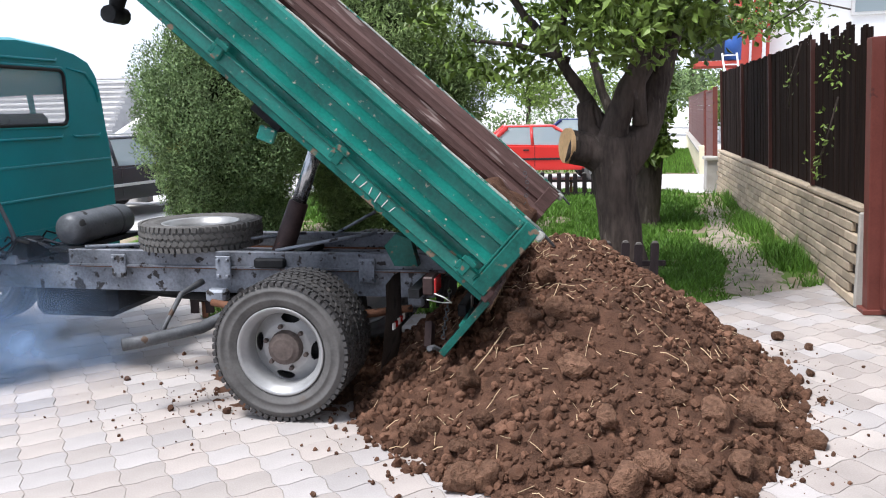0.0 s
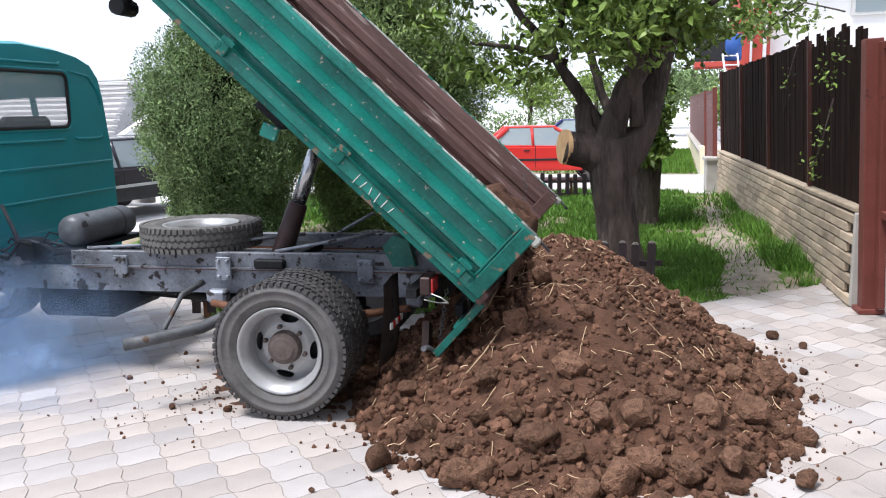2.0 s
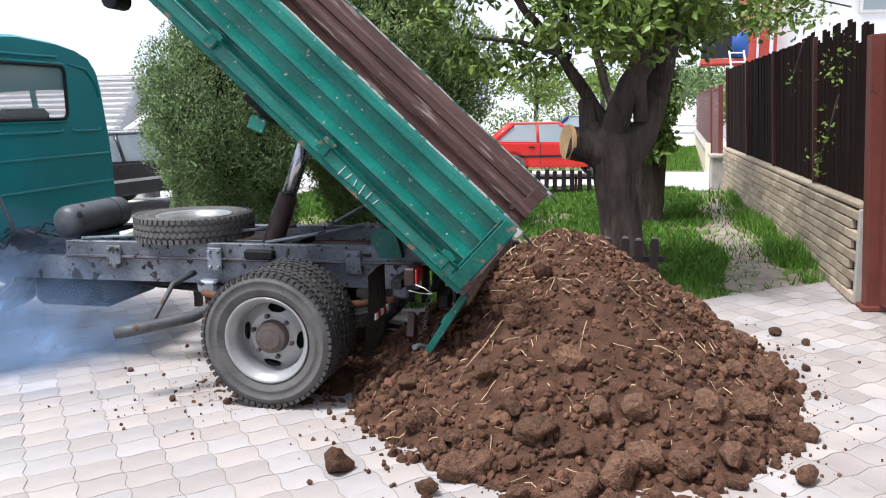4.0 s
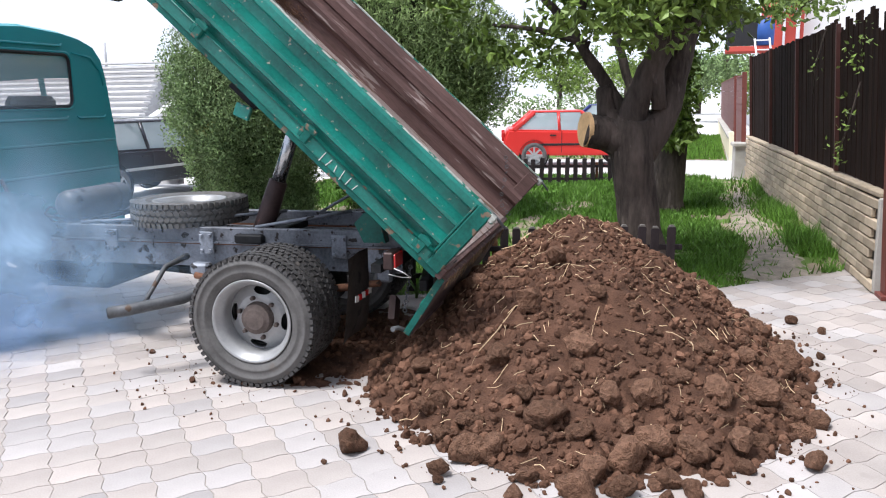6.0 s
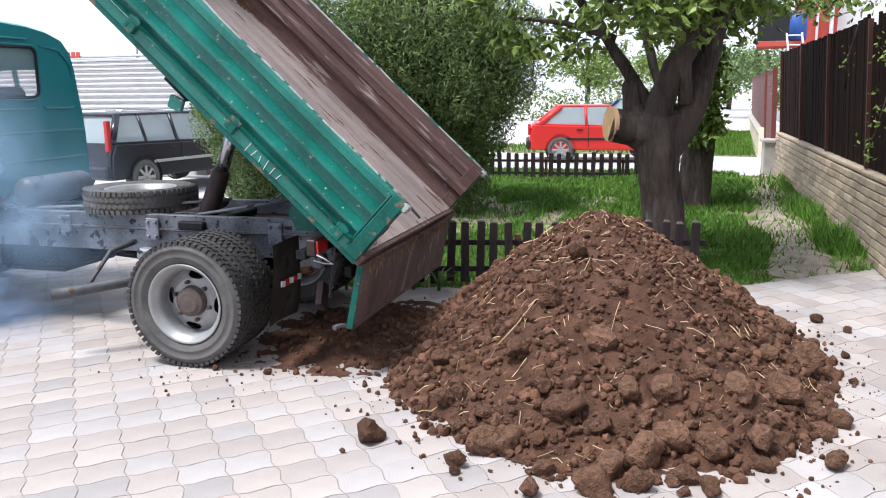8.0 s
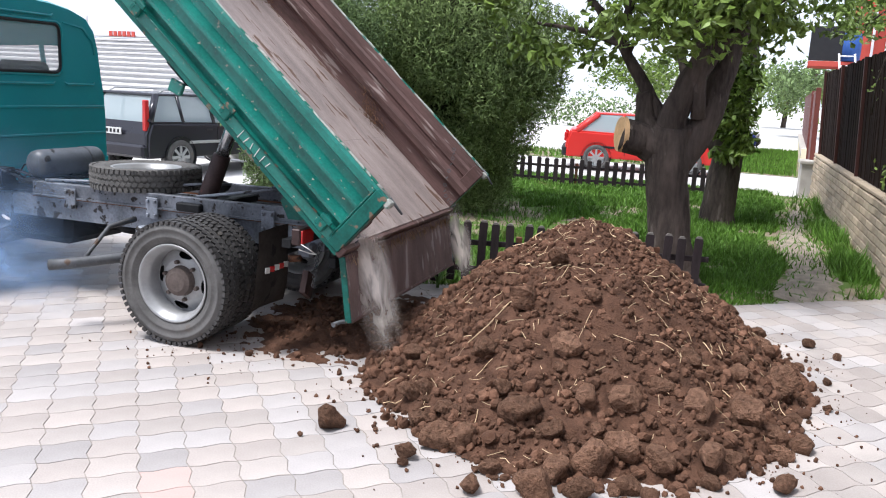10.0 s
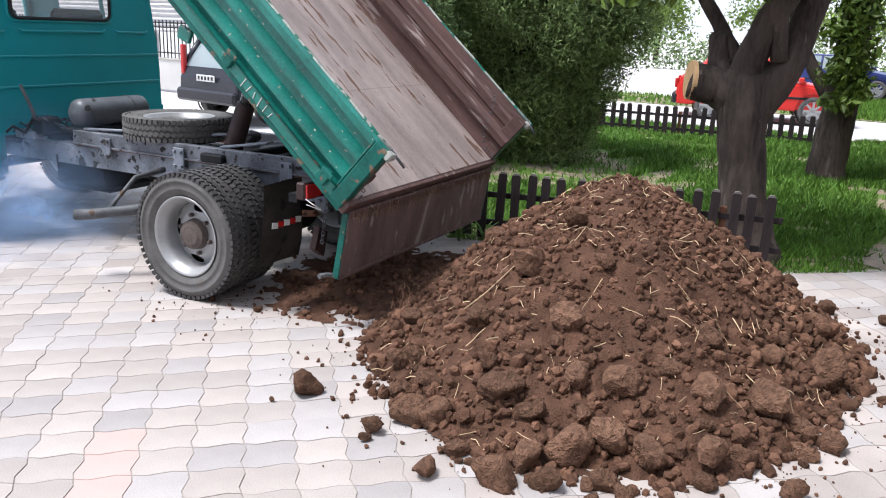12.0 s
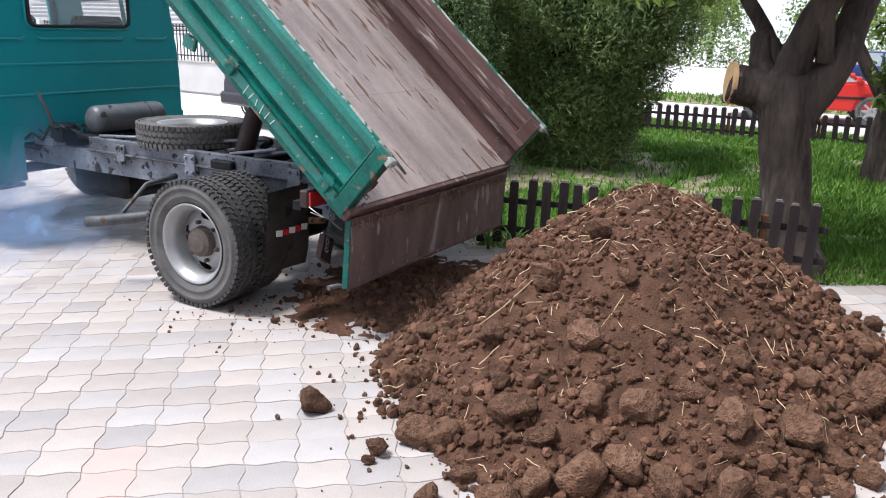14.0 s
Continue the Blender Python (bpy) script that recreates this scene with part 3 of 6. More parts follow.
    part("ram_rod", tubed([c, a.lerp(b, 0.78), a.lerp(b, 0.79), b], [0.047, 0.047, 0.035, 0.035], 18), "chrome", t, "polished steel ram rod")
    part("ram_seat", boxed((0.27, 0.1, 0.79), (0.2, 0.75, 0.06), None, 0.01), "black", t)
    # stays and loose bars over the frame
    for pts in (((0.95, 0.33, 0.87), (0.15, 0.12, 0.93)), ((0.25, 0.40, 0.86), (-0.35, 0.20, 0.95)), ((1.55, 0.42, 0.87), (1.05, 0.35, 0.89)), ((0.1, -0.35, 0.86), (-0.2, -0.3, 1.02))):
        part("stay_bar", tubed(pts, 0.012, 6), "chassis", t)
    part("rag", clod_mesh_bm(0.14, 3), "pipe", t, "crumpled grey rag", pose(0.36, -0.05, 0.88))
    # mud flaps, rear lamps, plate, chain
    for s in (1, -1):
        flap = bmesh.new()
        rows = []
        for k in range(6):
            u = k / 5
            x = -0.60 - 0.02 * math.sin(3 * u) + 0.045 * u * u
            rows.append([flap.verts.new((x + 0.012 * math.sin(5 * v + k), s * (0.62 + 0.37 * v), 0.79 - 0.50 * u)) for v in (0, 0.33, 0.66, 1)])
        for r0, r1 in zip(rows, rows[1:]):
            for q in range(3):
                flap.faces.new((r0[q], r0[q + 1], r1[q + 1], r1[q])).smooth = True
        bmesh.ops.solidify(flap, geom=flap.faces[:], thickness=0.008)
        f = part("mud_flap", flap, "flap", t, "curled dusty rubber mud flap")
        for k in range(5):
            part("warning_stripe", boxed((-0.632, s * (0.70 + 0.055 * k), 0.545), (0.006, 0.05, 0.035), Matrix.Rotation(radians(8), 4, "X")), "lamp_red" if k % 2 else "white_strip", f)
        lamp = part("rear_lamp", boxed((-0.83, s * 0.86, 0.775), (0.06, 0.16, 0.10), None, 0.008), "ram", t, "battered red rear lamp")
        part("lens", boxed((-0.866, s * 0.86, 0.775), (0.014, 0.14, 0.08), None, 0.004), "lamp_red", lamp)
        part("lamp_arm", boxed((-0.74, s * 0.66, 0.72), (0.06, 0.46, 0.05)), "black", t)
        hook = part("tow_reflector", extrude([(-0.05, -0.09), (0.05, -0.05), (0.03, 0.09), (-0.06, 0.06)], -0.02, 0.02, "yz"), "ram", t, "scuffed dark red reflector", pose(-0.78, s * 0.70, 0.43, 12, 0, 0))
        # chain of small links and a loop of wire
        for k in range(11):
            part("chain_link", lathe([(0.012, -0.003), (0.015, 0), (0.012, 0.003), (0.009, 0), (0.012, -0.003)], 8, "y"), "pipe", t, "", pose(-0.92 + 0.004 * k, s * 0.80, 0.72 - 0.026 * k, 0, 0, 90 * (k % 2)))
        part("wire_loop", tubed([(-0.84, s * 0.92, 0.74), (-0.92, s * 0.95, 0.72), (-0.95, s * 0.90, 0.68), (-0.88, s * 0.84, 0.665), (-0.80, s * 0.84, 0.68)], 0.0035, 6), "white_strip", t)
    bar = part("plate_bar", boxed((-0.98, 0, 0.60), (0.05, 1.5, 0.07), None, 0.006), "black", t)
    num = part("number_plate", boxed((-1.01, 0.36, 0.59), (0.008, 0.52, 0.115), Matrix.Rotation(radians(2), 4, "X"), 0.002), "plate", t, "grimy white number plate")
    for k, w in enumerate((0.05, 0.045, 0.045, 0.05, 0.04)):
        part("mark_bar", boxed((-1.0165, 0.53 - 0.085 * k, 0.592), (0.003, w, 0.07)), "iron", num)
    # green hinge bracket on the frame
    for s in (1, -1):
        br = part("tipping_hinge", extrude([(-0.10, -0.10), (0.04, -0.10), (0.10, 0.02), (0.03, 0.09), (-0.06, 0.06)], s * 0.44, s * 0.52), "bed_rim", t, "green-painted tipping hinge", pose(-0.58, 0, 0.90))
    build_cab(t)
    bed = build_bed(t)
    return t, bed


def clod_mesh_bm(size, seed):
    bm = bmesh.new()
    bmesh.ops.create_icosphere(bm, subdivisions=2, radius=size / 2)
    for v in bm.verts:
        v.co *= 1 + 0.5 * noise.noise(v.co * 14 + Vector((seed, seed, 0)))
        v.co.z *= 0.7
    return bm


def build_cab(t):
    """Steel cab; its back wall with the rear window faces the bed."""
    X0 = 2.225
    # cross section of the cab, rounded towards the roof
    def outline(k=1.0):
        pts = [(-1.0, 1.04)]
        for y, z in ((-0.995, 1.4), (-0.98, 1.62), (-0.955, 1.75), (-0.915, 2.02), (-0.87, 2.17), (-0.78, 2.27), (-0.62, 2.325), (-0.4, 2.36), (0, 2.385)):
            pts.append((y, z))
        return pts + [(-y, z) for y, z in reversed(pts[:-1])]
    body = bmesh.new()
    secs = [(X0 + 0.03, 0.965), (X0, 0.985), (X0 + 0.05, 1.0), (X0 + 0.22, 1.0), (X0 + 0.62, 1.0), (X0 + 0.68, 1.0), (X0 + 1.2, 0.98), (X0 + 1.6, 0.92)]
    loops = []
    for x, k in secs[1:]:
        loops.append([body.verts.new((x, y * k, 1.04 + (z - 1.04) * (k if x > X0 + 1 else 0.985 + 0.015 * min(1, (x - X0) / 0.05)))) for y, z in outline()])
    for a, b in zip(loops, loops[1:]):
        for i in range(len(a) - 1):
            x = (a[i].co.x + b[i].co.x) / 2 - X0
            glazed = 0.22 < x < 1.2 and not 0.62 < x < 0.68 and min(a[i].co.z, a[i + 1].co.z) > 1.55 and max(a[i].co.z, a[i + 1].co.z) < 2.1
            if not glazed:
                body.faces.new((a[i], a[i + 1], b[i + 1], b[i])).smooth = True
    cab = part("cab", body, "cab", t, "dark green steel cab seen from behind", pose(0, 0, -0.136))
    part("front_panel", boxed((X0 + 1.55, 0, 1.30), (0.06, 1.80, 0.55), None, 0.02), "cab", cab)
    part("dashboard", boxed((X0 + 1.35, 0, 1.50), (0.3, 1.7, 0.16), None, 0.03), "trim", cab)
    for s in (1, -1):
        part("screen_pillar", tubed([(X0 + 1.58, s * 0.88, 1.55), (X0 + 1.55, s * 0.80, 2.1)], 0.035, 8), "cab", cab)
    # back wall with the window opening
    wall = bmesh.new()
    W, z0, z1, r = 0.455, 1.785, 2.18, 0.06
    hole = []
    for cx, cz, a0 in ((W - r, z1 - r, 0), (-W + r, z1 - r, 90), (-W + r, z0 + r, 180), (W - r, z0 + r, 270)):
        for k in range(5):
            a = radians(a0 + 22.5 * k)
            hole.append((cx + r * math.cos(a), cz + r * math.sin(a)))
    rim = [(y * 0.985, 1.04 + (z - 1.04) * 0.985) for y, z in outline()]
    ov = [wall.verts.new((X0, y, z)) for y, z in rim]
    hv = [wall.verts.new((X0, y, z)) for y, z in hole]
    es = [wall.edges.new((ov[i], ov[(i + 1) % len(ov)])) for i in range(len(ov))] + [wall.edges.new((hv[i], hv[(i + 1) % len(hv)])) for i in range(len(hv))]
    bmesh.ops.triangle_fill(wall, edges=es, use_beauty=True)
    part("back_wall", wall, "cab", cab)
    part("lower_wall", boxed((X0 + 0.006, 0, 0.98), (0.03, 1.95, 0.13)), "cab", cab)
    seal = bmesh.new()
    tube(seal, [(X0 - 0.006, y, z) for y, z in hole + hole[:1]], [0.014] * 21, 6, False)
    win = part("rear_window", seal, "trim", cab, "rear window in a rounded rubber seal")
    pane = bmesh.new()
    pane.faces.new([pane.verts.new((X0 + 0.006, y, z)) for y, z in hole])
    p = part("pane", pane, "glass", win, "clear rear glass")
    p.visible_shadow = False
    lip = bmesh.new()
    big = [(y * 1.06, 1.98 + (z - 1.98) * 1.09) for y, z in hole]
    tube(lip, [(X0 - 0.002, y, z) for y, z in big + big[:1]], [0.012] * 21, 6, False)
    part("window_pressing", lip, "cab", cab)
    # pressed ribs and creases of the back wall
    for a, b, z in ((-0.40, 0.40, 1.69), (-0.86, -0.50, 1.69), (0.50, 0.86, 1.69), (-0.40, 0.40, 2.245)):
        n = 7
        rib = tubed([(X0 + 0.004, a, z + 0.02), (X0 - 0.006, a + 0.03, z), (X0 - 0.006, b - 0.03, z), (X0 + 0.004, b, z + 0.02)], [0.006, 0.011, 0.011, 0.006], 8)
        part("pressed_rib", rib, "cab", cab)
    for z in (1.50, 1.27):
        part("crease", boxed((X0 - 0.003, 0, z), (0.012, 1.94, 0.022), None, 0.005), "cab", cab)
    for s in (1, -1):
        part("corner_pressing", tubed([(X0 - 0.002, s * 0.50, 2.20), (X0 - 0.004, s * 0.72, 2.17), (X0 - 0.003, s * 0.84, 2.06), (X0 - 0.002, s * 0.86, 1.95)], [0.006, 0.011, 0.011, 0.006], 8), "cab", cab)
        # lower corner of the cab that reaches down behind the front wheel
        part("cab_corner", extrude([(s * 0.60, 0.62), (s * 0.99, 0.60), (s * 1.0, 1.05), (s * 0.60, 1.05)], X0 - 0.002, X0 + 0.9, "yz"), "cab", cab)
        part("side_step", boxed((X0 + 0.3, s * 0.8, 0.59), (0.6, 0.36, 0.03), None, 0.005), "black", cab)
        part("seat_back", boxed((X0 + 0.35, s * 0.42, 1.62), (0.12, 0.5, 0.5), None, 0.04), "trim", cab)
        # side glass and windscreen let the light through
    part("gear_housing", boxed((X0 + 0.25, 0, 0.86), (0.4, 0.9, 0.36), None, 0.05), "black", t)
    # pipes and wires behind the cab
    r = random.Random(4)
    for k in range(9):
        y = 0.62 - 0.06 * k
        pts = [(X0 - 0.05, y, 0.78 + 0.12 * r.random())]
        for j in range(4):
            pts.append((X0 - 0.08 - 0.10 * j, y - 0.03 * j + r.uniform(-0.05, 0.05), 0.84 + r.uniform(-0.04, 0.10)))
        part("cable", tubed(pts, 0.007 if k % 3 else 0.012, 6), "pipe" if k % 2 else "black", t)
    part("lever", tubed([(X0 - 0.22, 0.47, 0.85), (X0 - 0.2, 0.5, 1.0), (X0 - 0.18, 0.56, 1.17)], [0.02, 0.014, 0.012], 8), "pipe", t, "grimy control lever")
    part("valve_block", boxed((X0 - 0.25, 0.42, 0.86), (0.14, 0.16, 0.14), None, 0.015), "black", t)
    part("rail_step", boxed((X0 - 0.12, 0.46, 0.79), (0.22, 0.12, 0.06), None, 0.006), "chassis", t)


def build_bed(t):
    """The tipping bed, in its own space: x forward along the floor, z up from the hinge."""
    A, B, H = -0.429, 2.61, 0.975
    planks = bmesh.new()
    box(planks, ((A + B) / 2, 0, 0.135), (B - A, 2 * H - 0.09, 0.03))
    bed = part("bed", planks, "floor", t, "scraped brown steel bed floor", bed_pose(0))
    # floor plates, slightly uneven
    r = random.Random(5)
    for k in range(4):
        x0 = A + (B - A) * k / 4
        part("floor_plate", boxed((x0 + 0.387, 0, 0.154 + 0.001 * (k % 2)), (0.7744, 2 * H - 0.12, 0.006), None, 0.002), "floor", bed)
    for s in (1, -1):
        near = s > 0
        prof = [(H, 0.10), (H + 0.006, 0.105), (H + 0.006, 0.165), (H - 0.046, 0.175), (H - 0.046, 0.215), (H + 0.004, 0.236), (H + 0.004, 0.258), (H - 0.050, 0.296), (H - 0.050, 0.365), (H + 0.004, 0.387),
                (H + 0.004, 0.406), (H - 0.050, 0.446), (H - 0.050, 0.505), (H - 0.002, 0.53), (H, 0.575), (H - 0.012, 0.592), (H - 0.045, 0.592)]
        def low(z):
            return z if z < 0.2 else 0.2 + (z - 0.2) * 0.90
        sheet = strip([(s * y, low(z)) for y, z in prof], A, B)
        side = part("side_panel", sheet, "bed", bed, "chipped green side panel with pressed ribs")
        inner = [(s * y, low(z)) for y, z in ((H - 0.045, 0.592), (H - 0.052, 0.52), (H - 0.062, 0.50), (H - 0.062, 0.44), (H - 0.050, 0.425), (H - 0.050, 0.395), (H - 0.100, 0.36), (H - 0.100, 0.31), (H - 0.056, 0.27), (H - 0.056, 0.155))]
        part("side_lining", strip(inner, A, B), "inside", bed, "rusty purple-brown inner side")
        lip = tubed([(A + 0.01 + (B - A - 0.02) * k / 24, s * (H - 0.028 + 0.006 * r.uniform(-1, 1)), 0.553 + 0.003 * r.uniform(-1, 1)) for k in range(25)], 0.009, 6)
        part("top_lip", lip, "bed_edge", bed, "bare scraped top edge")
        part("inner_post", boxed((A + 0.05, s * (H - 0.056), 0.34), (0.10, 0.02, 0.40), None, 0.004), "inside", bed)
        # corner post and lower rail with latches
        part("corner_post", boxed((A + 0.045, s * (H - 0.013), 0.325), (0.09, 0.062, 0.45), None, 0.006), "bed_rim", bed)
        part("post_cap", boxed((A - 0.006, s * (H - 0.02), 0.53), (0.05, 0.07, 0.05), None, 0.01), "bed_edge", bed)
        part("post_rib", boxed((A + 0.10, s * (H - 0.004), 0.33), (0.014, 0.03, 0.40), None, 0.004), "bed_rim", bed)
        part("lower_rail", boxed(((A + B) / 2, s * (H - 0.028), 0.108), (B - A, 0.05, 0.085), None, 0.004), "bed_rim", bed, "rubbed green lower rail")
        part("panel_hinge_rod", tubed([(A + 0.05, s * (H + 0.012), 0.172), (B - 0.05, s * (H + 0.012), 0.172)], 0.006, 6), "bed_rim", bed, "grimy hinge rod")
        for x in (A + 0.175, A + 1.049, A + 1.895, A + 2.70):
            bm = bmesh.new()
            box(bm, (x, s * (H + 0.022), 0.165), (0.05, 0.03, 0.105), None, 0.006)
            box(bm, (x, s * (H + 0.034), 0.20), (0.085, 0.02, 0.03), None, 0.005)
            box(bm, (x + 0.035, s * (H + 0.02), 0.15), (0.03, 0.03, 0.05), None, 0.005)
            part("latch", bm, "bed_rim", bed, "worn green side latch")
        part("latch_pin", tubed([(A - 0.10, s * (H - 0.05), 0.535), (A + 0.03, s * (H - 0.03), 0.555)], [0.007, 0.01], 6), "pipe", bed)
        # long bearers under the floor
        part("bearer", boxed(((A + B) / 2 + 0.1, s * 0.43, 0.05), (B - A - 0.3, 0.07, 0.14), None, 0.006), "black", bed)
        # scratched tally marks on the lower rail
        if near:
            for k in range(6):
                x = A + 0.66 + 0.05 * k
                part("paint_stroke", boxed((x, H + 0.0075, 0.128), (0.0045, 0.004, 0.04 + 0.012 * (k % 3)), Matrix.Rotation(radians(-12 + 9 * (k % 4)), 4, "Y")), "white_strip", bed)
    for x in (A + 0.05, 0.1, 0.75, 1.4, 2.05, 2.6):
        part("cross_bearer", boxed((x, 0, 0.085), (0.07, 2 * H - 0.12, 0.07), None, 0.005), "black", bed)
    part("headboard", boxed((B - 0.02, 0, 0.345), (0.04, 2 * H - 0.12, 0.42), None, 0.006), "inside", bed)
    part("rear_sill", boxed((A - 0.010, 0, 0.115), (0.04, 2 * H, 0.075), None, 0.005), "inside", bed, "rusty rear sill of the bed")
    # bracket plate under the side and the hook at the front
    part("plate_bracket", boxed((1.03, 0.88, -0.045), (0.10, 0.03, 0.08), Matrix.Rotation(radians(20), 4, "Y"), 0.006), "bed", bed, "small green bracket plate")
    part("plate_stem", boxed((1.10, 0.80, 0.02), (0.2, 0.10, 0.05)), "black", bed)
    hook = bmesh.new()
    tube(hook, [(2.55, 0.6, 0.05), (2.42, 0.6, -0.03), (2.30, 0.6, -0.11), (2.26, 0.6, -0.20)], [0.06, 0.055, 0.05, 0.035], 8)
    tube(hook, [(2.26, 0.52, -0.19), (2.26, 0.68, -0.19)], [0.05, 0.05], 10)
    part("rest_hook", hook, "black", bed, "dark forked rest under the bed front")
    # chains between gate and sides
    for s in (1, -1):
        for k in range(12):
            u = k / 11
            part("chain_link", lathe([(0.012, -0.003), (0.015, 0), (0.012, 0.003), (0.009, 0), (0.012, -0.003)], 8, "y"), "pipe", bed, "", pose(A + 0.30 - 0.32 * u, s * (H - 0.075 - 0.16 * math.sin(math.pi * u)), 0.50 - 0.32 * u + 0.03 * math.sin(7 * u), 0, 30, 90 * (k % 2)))
    # tailgate, hung from the rear sill; z runs down its length
    g = bmesh.new()
    box(g, (0.0, 0, -0.195), (0.032, 1.88, 0.39), None, 0.004)
    gate = part("tailgate", g, "gate_inside", bed, "dented brown tailgate hanging open", gate_pose(0))
    for s in (1, -1):
        part("gate_edge", boxed((0.003, s * 0.943, -0.195), (0.040, 0.010, 0.395), None, 0.003), "bed_rim", gate, "green-painted gate edge")
    part("gate_top_rail", boxed((-0.004, 0, -0.008), (0.046, 1.88, 0.045), None, 0.006), "inside", gate)
    part("gate_bottom_rail", boxed((-0.002, 0, -0.385), (0.046, 1.88, 0.022), None, 0.005), "inside", gate)
    part("gate_back_rib", boxed((0.024, 0, -0.2), (0.02, 1.8, 0.05), None, 0.006), "bed", gate)
    part("gate_pin", tubed([(0.0, 0.91, -0.385), (0.06, 0.94, -0.388), (0.075, 1.0, -0.39)], [0.014, 0.013, 0.016], 8), "pipe", gate, "bent steel gate pin")
    rr = np.random.RandomState(8)
    v, f = [], []
    for k in range(240):
        y, x, z = rr.uniform(-0.91, 0.91), -0.02, rr.uniform(-0.03, 0.02)
        a, ln = rr.uniform(-0.8, 0.8), rr.uniform(0.03, 0.09)
        i = len(v)
        v += [(x, y, z), (x - 0.006, y + 0.005, z), (x - 0.012 - 0.02 * rr.rand(), y + ln * math.sin(a), z - ln * math.cos(a))]
        f.append((i, i + 1, i + 2))
    tagged(mesh("straw_wisps", v, f, "straw", gate, "thin straw wisps caught on the gate"), "", "", "", "stuff")
    bed["gate"] = gate.name
    return bed


truck, bed = build_truck()
gate = bpy.data.objects[bed["gate"]]
del bed["gate"]


# ---------------------------------------------------------------- soil heap
PEAK = Vector((1.53, 6.24, 0.0))


def heap_reach(a):
    """How far the heap's foot lies from its peak, by direction (0 along x, 90 along y)."""
    table = [(-180, 1.27), (-154, 1.24), (-139, 1.40), (-131, 1.48), (-120, 1.58), (-111, 1.68), (-95, 1.79), (-86, 1.92), (-64, 1.90), (-45, 1.69), (-22, 1.47), (0, 1.40), (22, 1.40), (55, 1.46), (90, 1.42), (130, 1.27), (180, 1.27)]
    d = math.degrees(a)
    return float(np.interp(d, [q[0] for q in table], [q[1] for q in table]))


def heap_height(x, y, rough=True):
    dx, dy = x - PEAK.x, y - PEAK.y
    d, a = math.hypot(dx, dy), math.atan2(dy, dx)
    w = 1 + 0.06 * noise.noise(Vector((math.cos(a) * 2.5, math.sin(a) * 2.5, 4.0)))
    u = d / (heap_reach(a) * w)
    z = 0.93 * (math.sqrt((1 - u) ** 2 + 0.0016) if u < 1 else -(u - 1) * 0.55) - 0.035
    z += 0.17 * max(0, 1 - u) * min(1, u * 2.2)
    if rough:
        k = min(1, max(0, 1.12 - u) * 6)
        p = Vector((x, y, 0))
        z += k * (0.045 * noise.noise(p * 2.6) + 0.028 * noise.noise(p * 6.5 + Vector((3, 0, 0))) + 0.022 * noise.noise(p * 13) + 0.014 * noise.noise(p * 29))
    # thin spill that trails under the truck
    sx, sy = (x + 0.02) / 0.80, (y - 6.05) / 0.98
    s = 1 - math.hypot(sx, sy)
    if s > -0.3:
        p = Vector((x, y, 7))
        z = max(z, 0.10 * s - 0.015 + 0.028 * noise.noise(p * 7) + 0.02 * noise.noise(p * 17))
    return z


def build_heap():
    n = 0.017
    xs, ys = np.arange(-1.15, 3.25, n), np.arange(3.95, 8.0, n)
    idx, verts, faces = {}, [], []
    zz = np.array([[heap_height(x, y) for y in ys] for x in xs])
    keep = zz > -0.03
    for i in range(len(xs)):
        for j in range(len(ys)):
            if keep[i, j]:
                idx[i, j] = len(verts)
                verts.append((xs[i], ys[j], max(zz[i, j], -0.022)))
    for i in range(len(xs) - 1):
        for j in range(len(ys) - 1):
            q = [(i, j), (i + 1, j), (i + 1, j + 1), (i, j + 1)]
            if all(c in idx for c in q):
                faces.append([idx[c] for c in q])
    heap = mesh("soil_heap", verts, faces, "soil", None, "", True)
    tagged(heap, "tipped heap of crumbly brown soil with clods on the pavers", "soil heap")
    return heap


heap = build_heap()
CLODS = [clod_mesh("clod", 11 + k, 0.78 + 0.05 * (k % 4), 3 if k < 6 else 2) for k in range(12)]
CHIP = [clod_mesh("crumb", 60 + k, 0.8, 2, "crumb") for k in range(6)]
slides = []


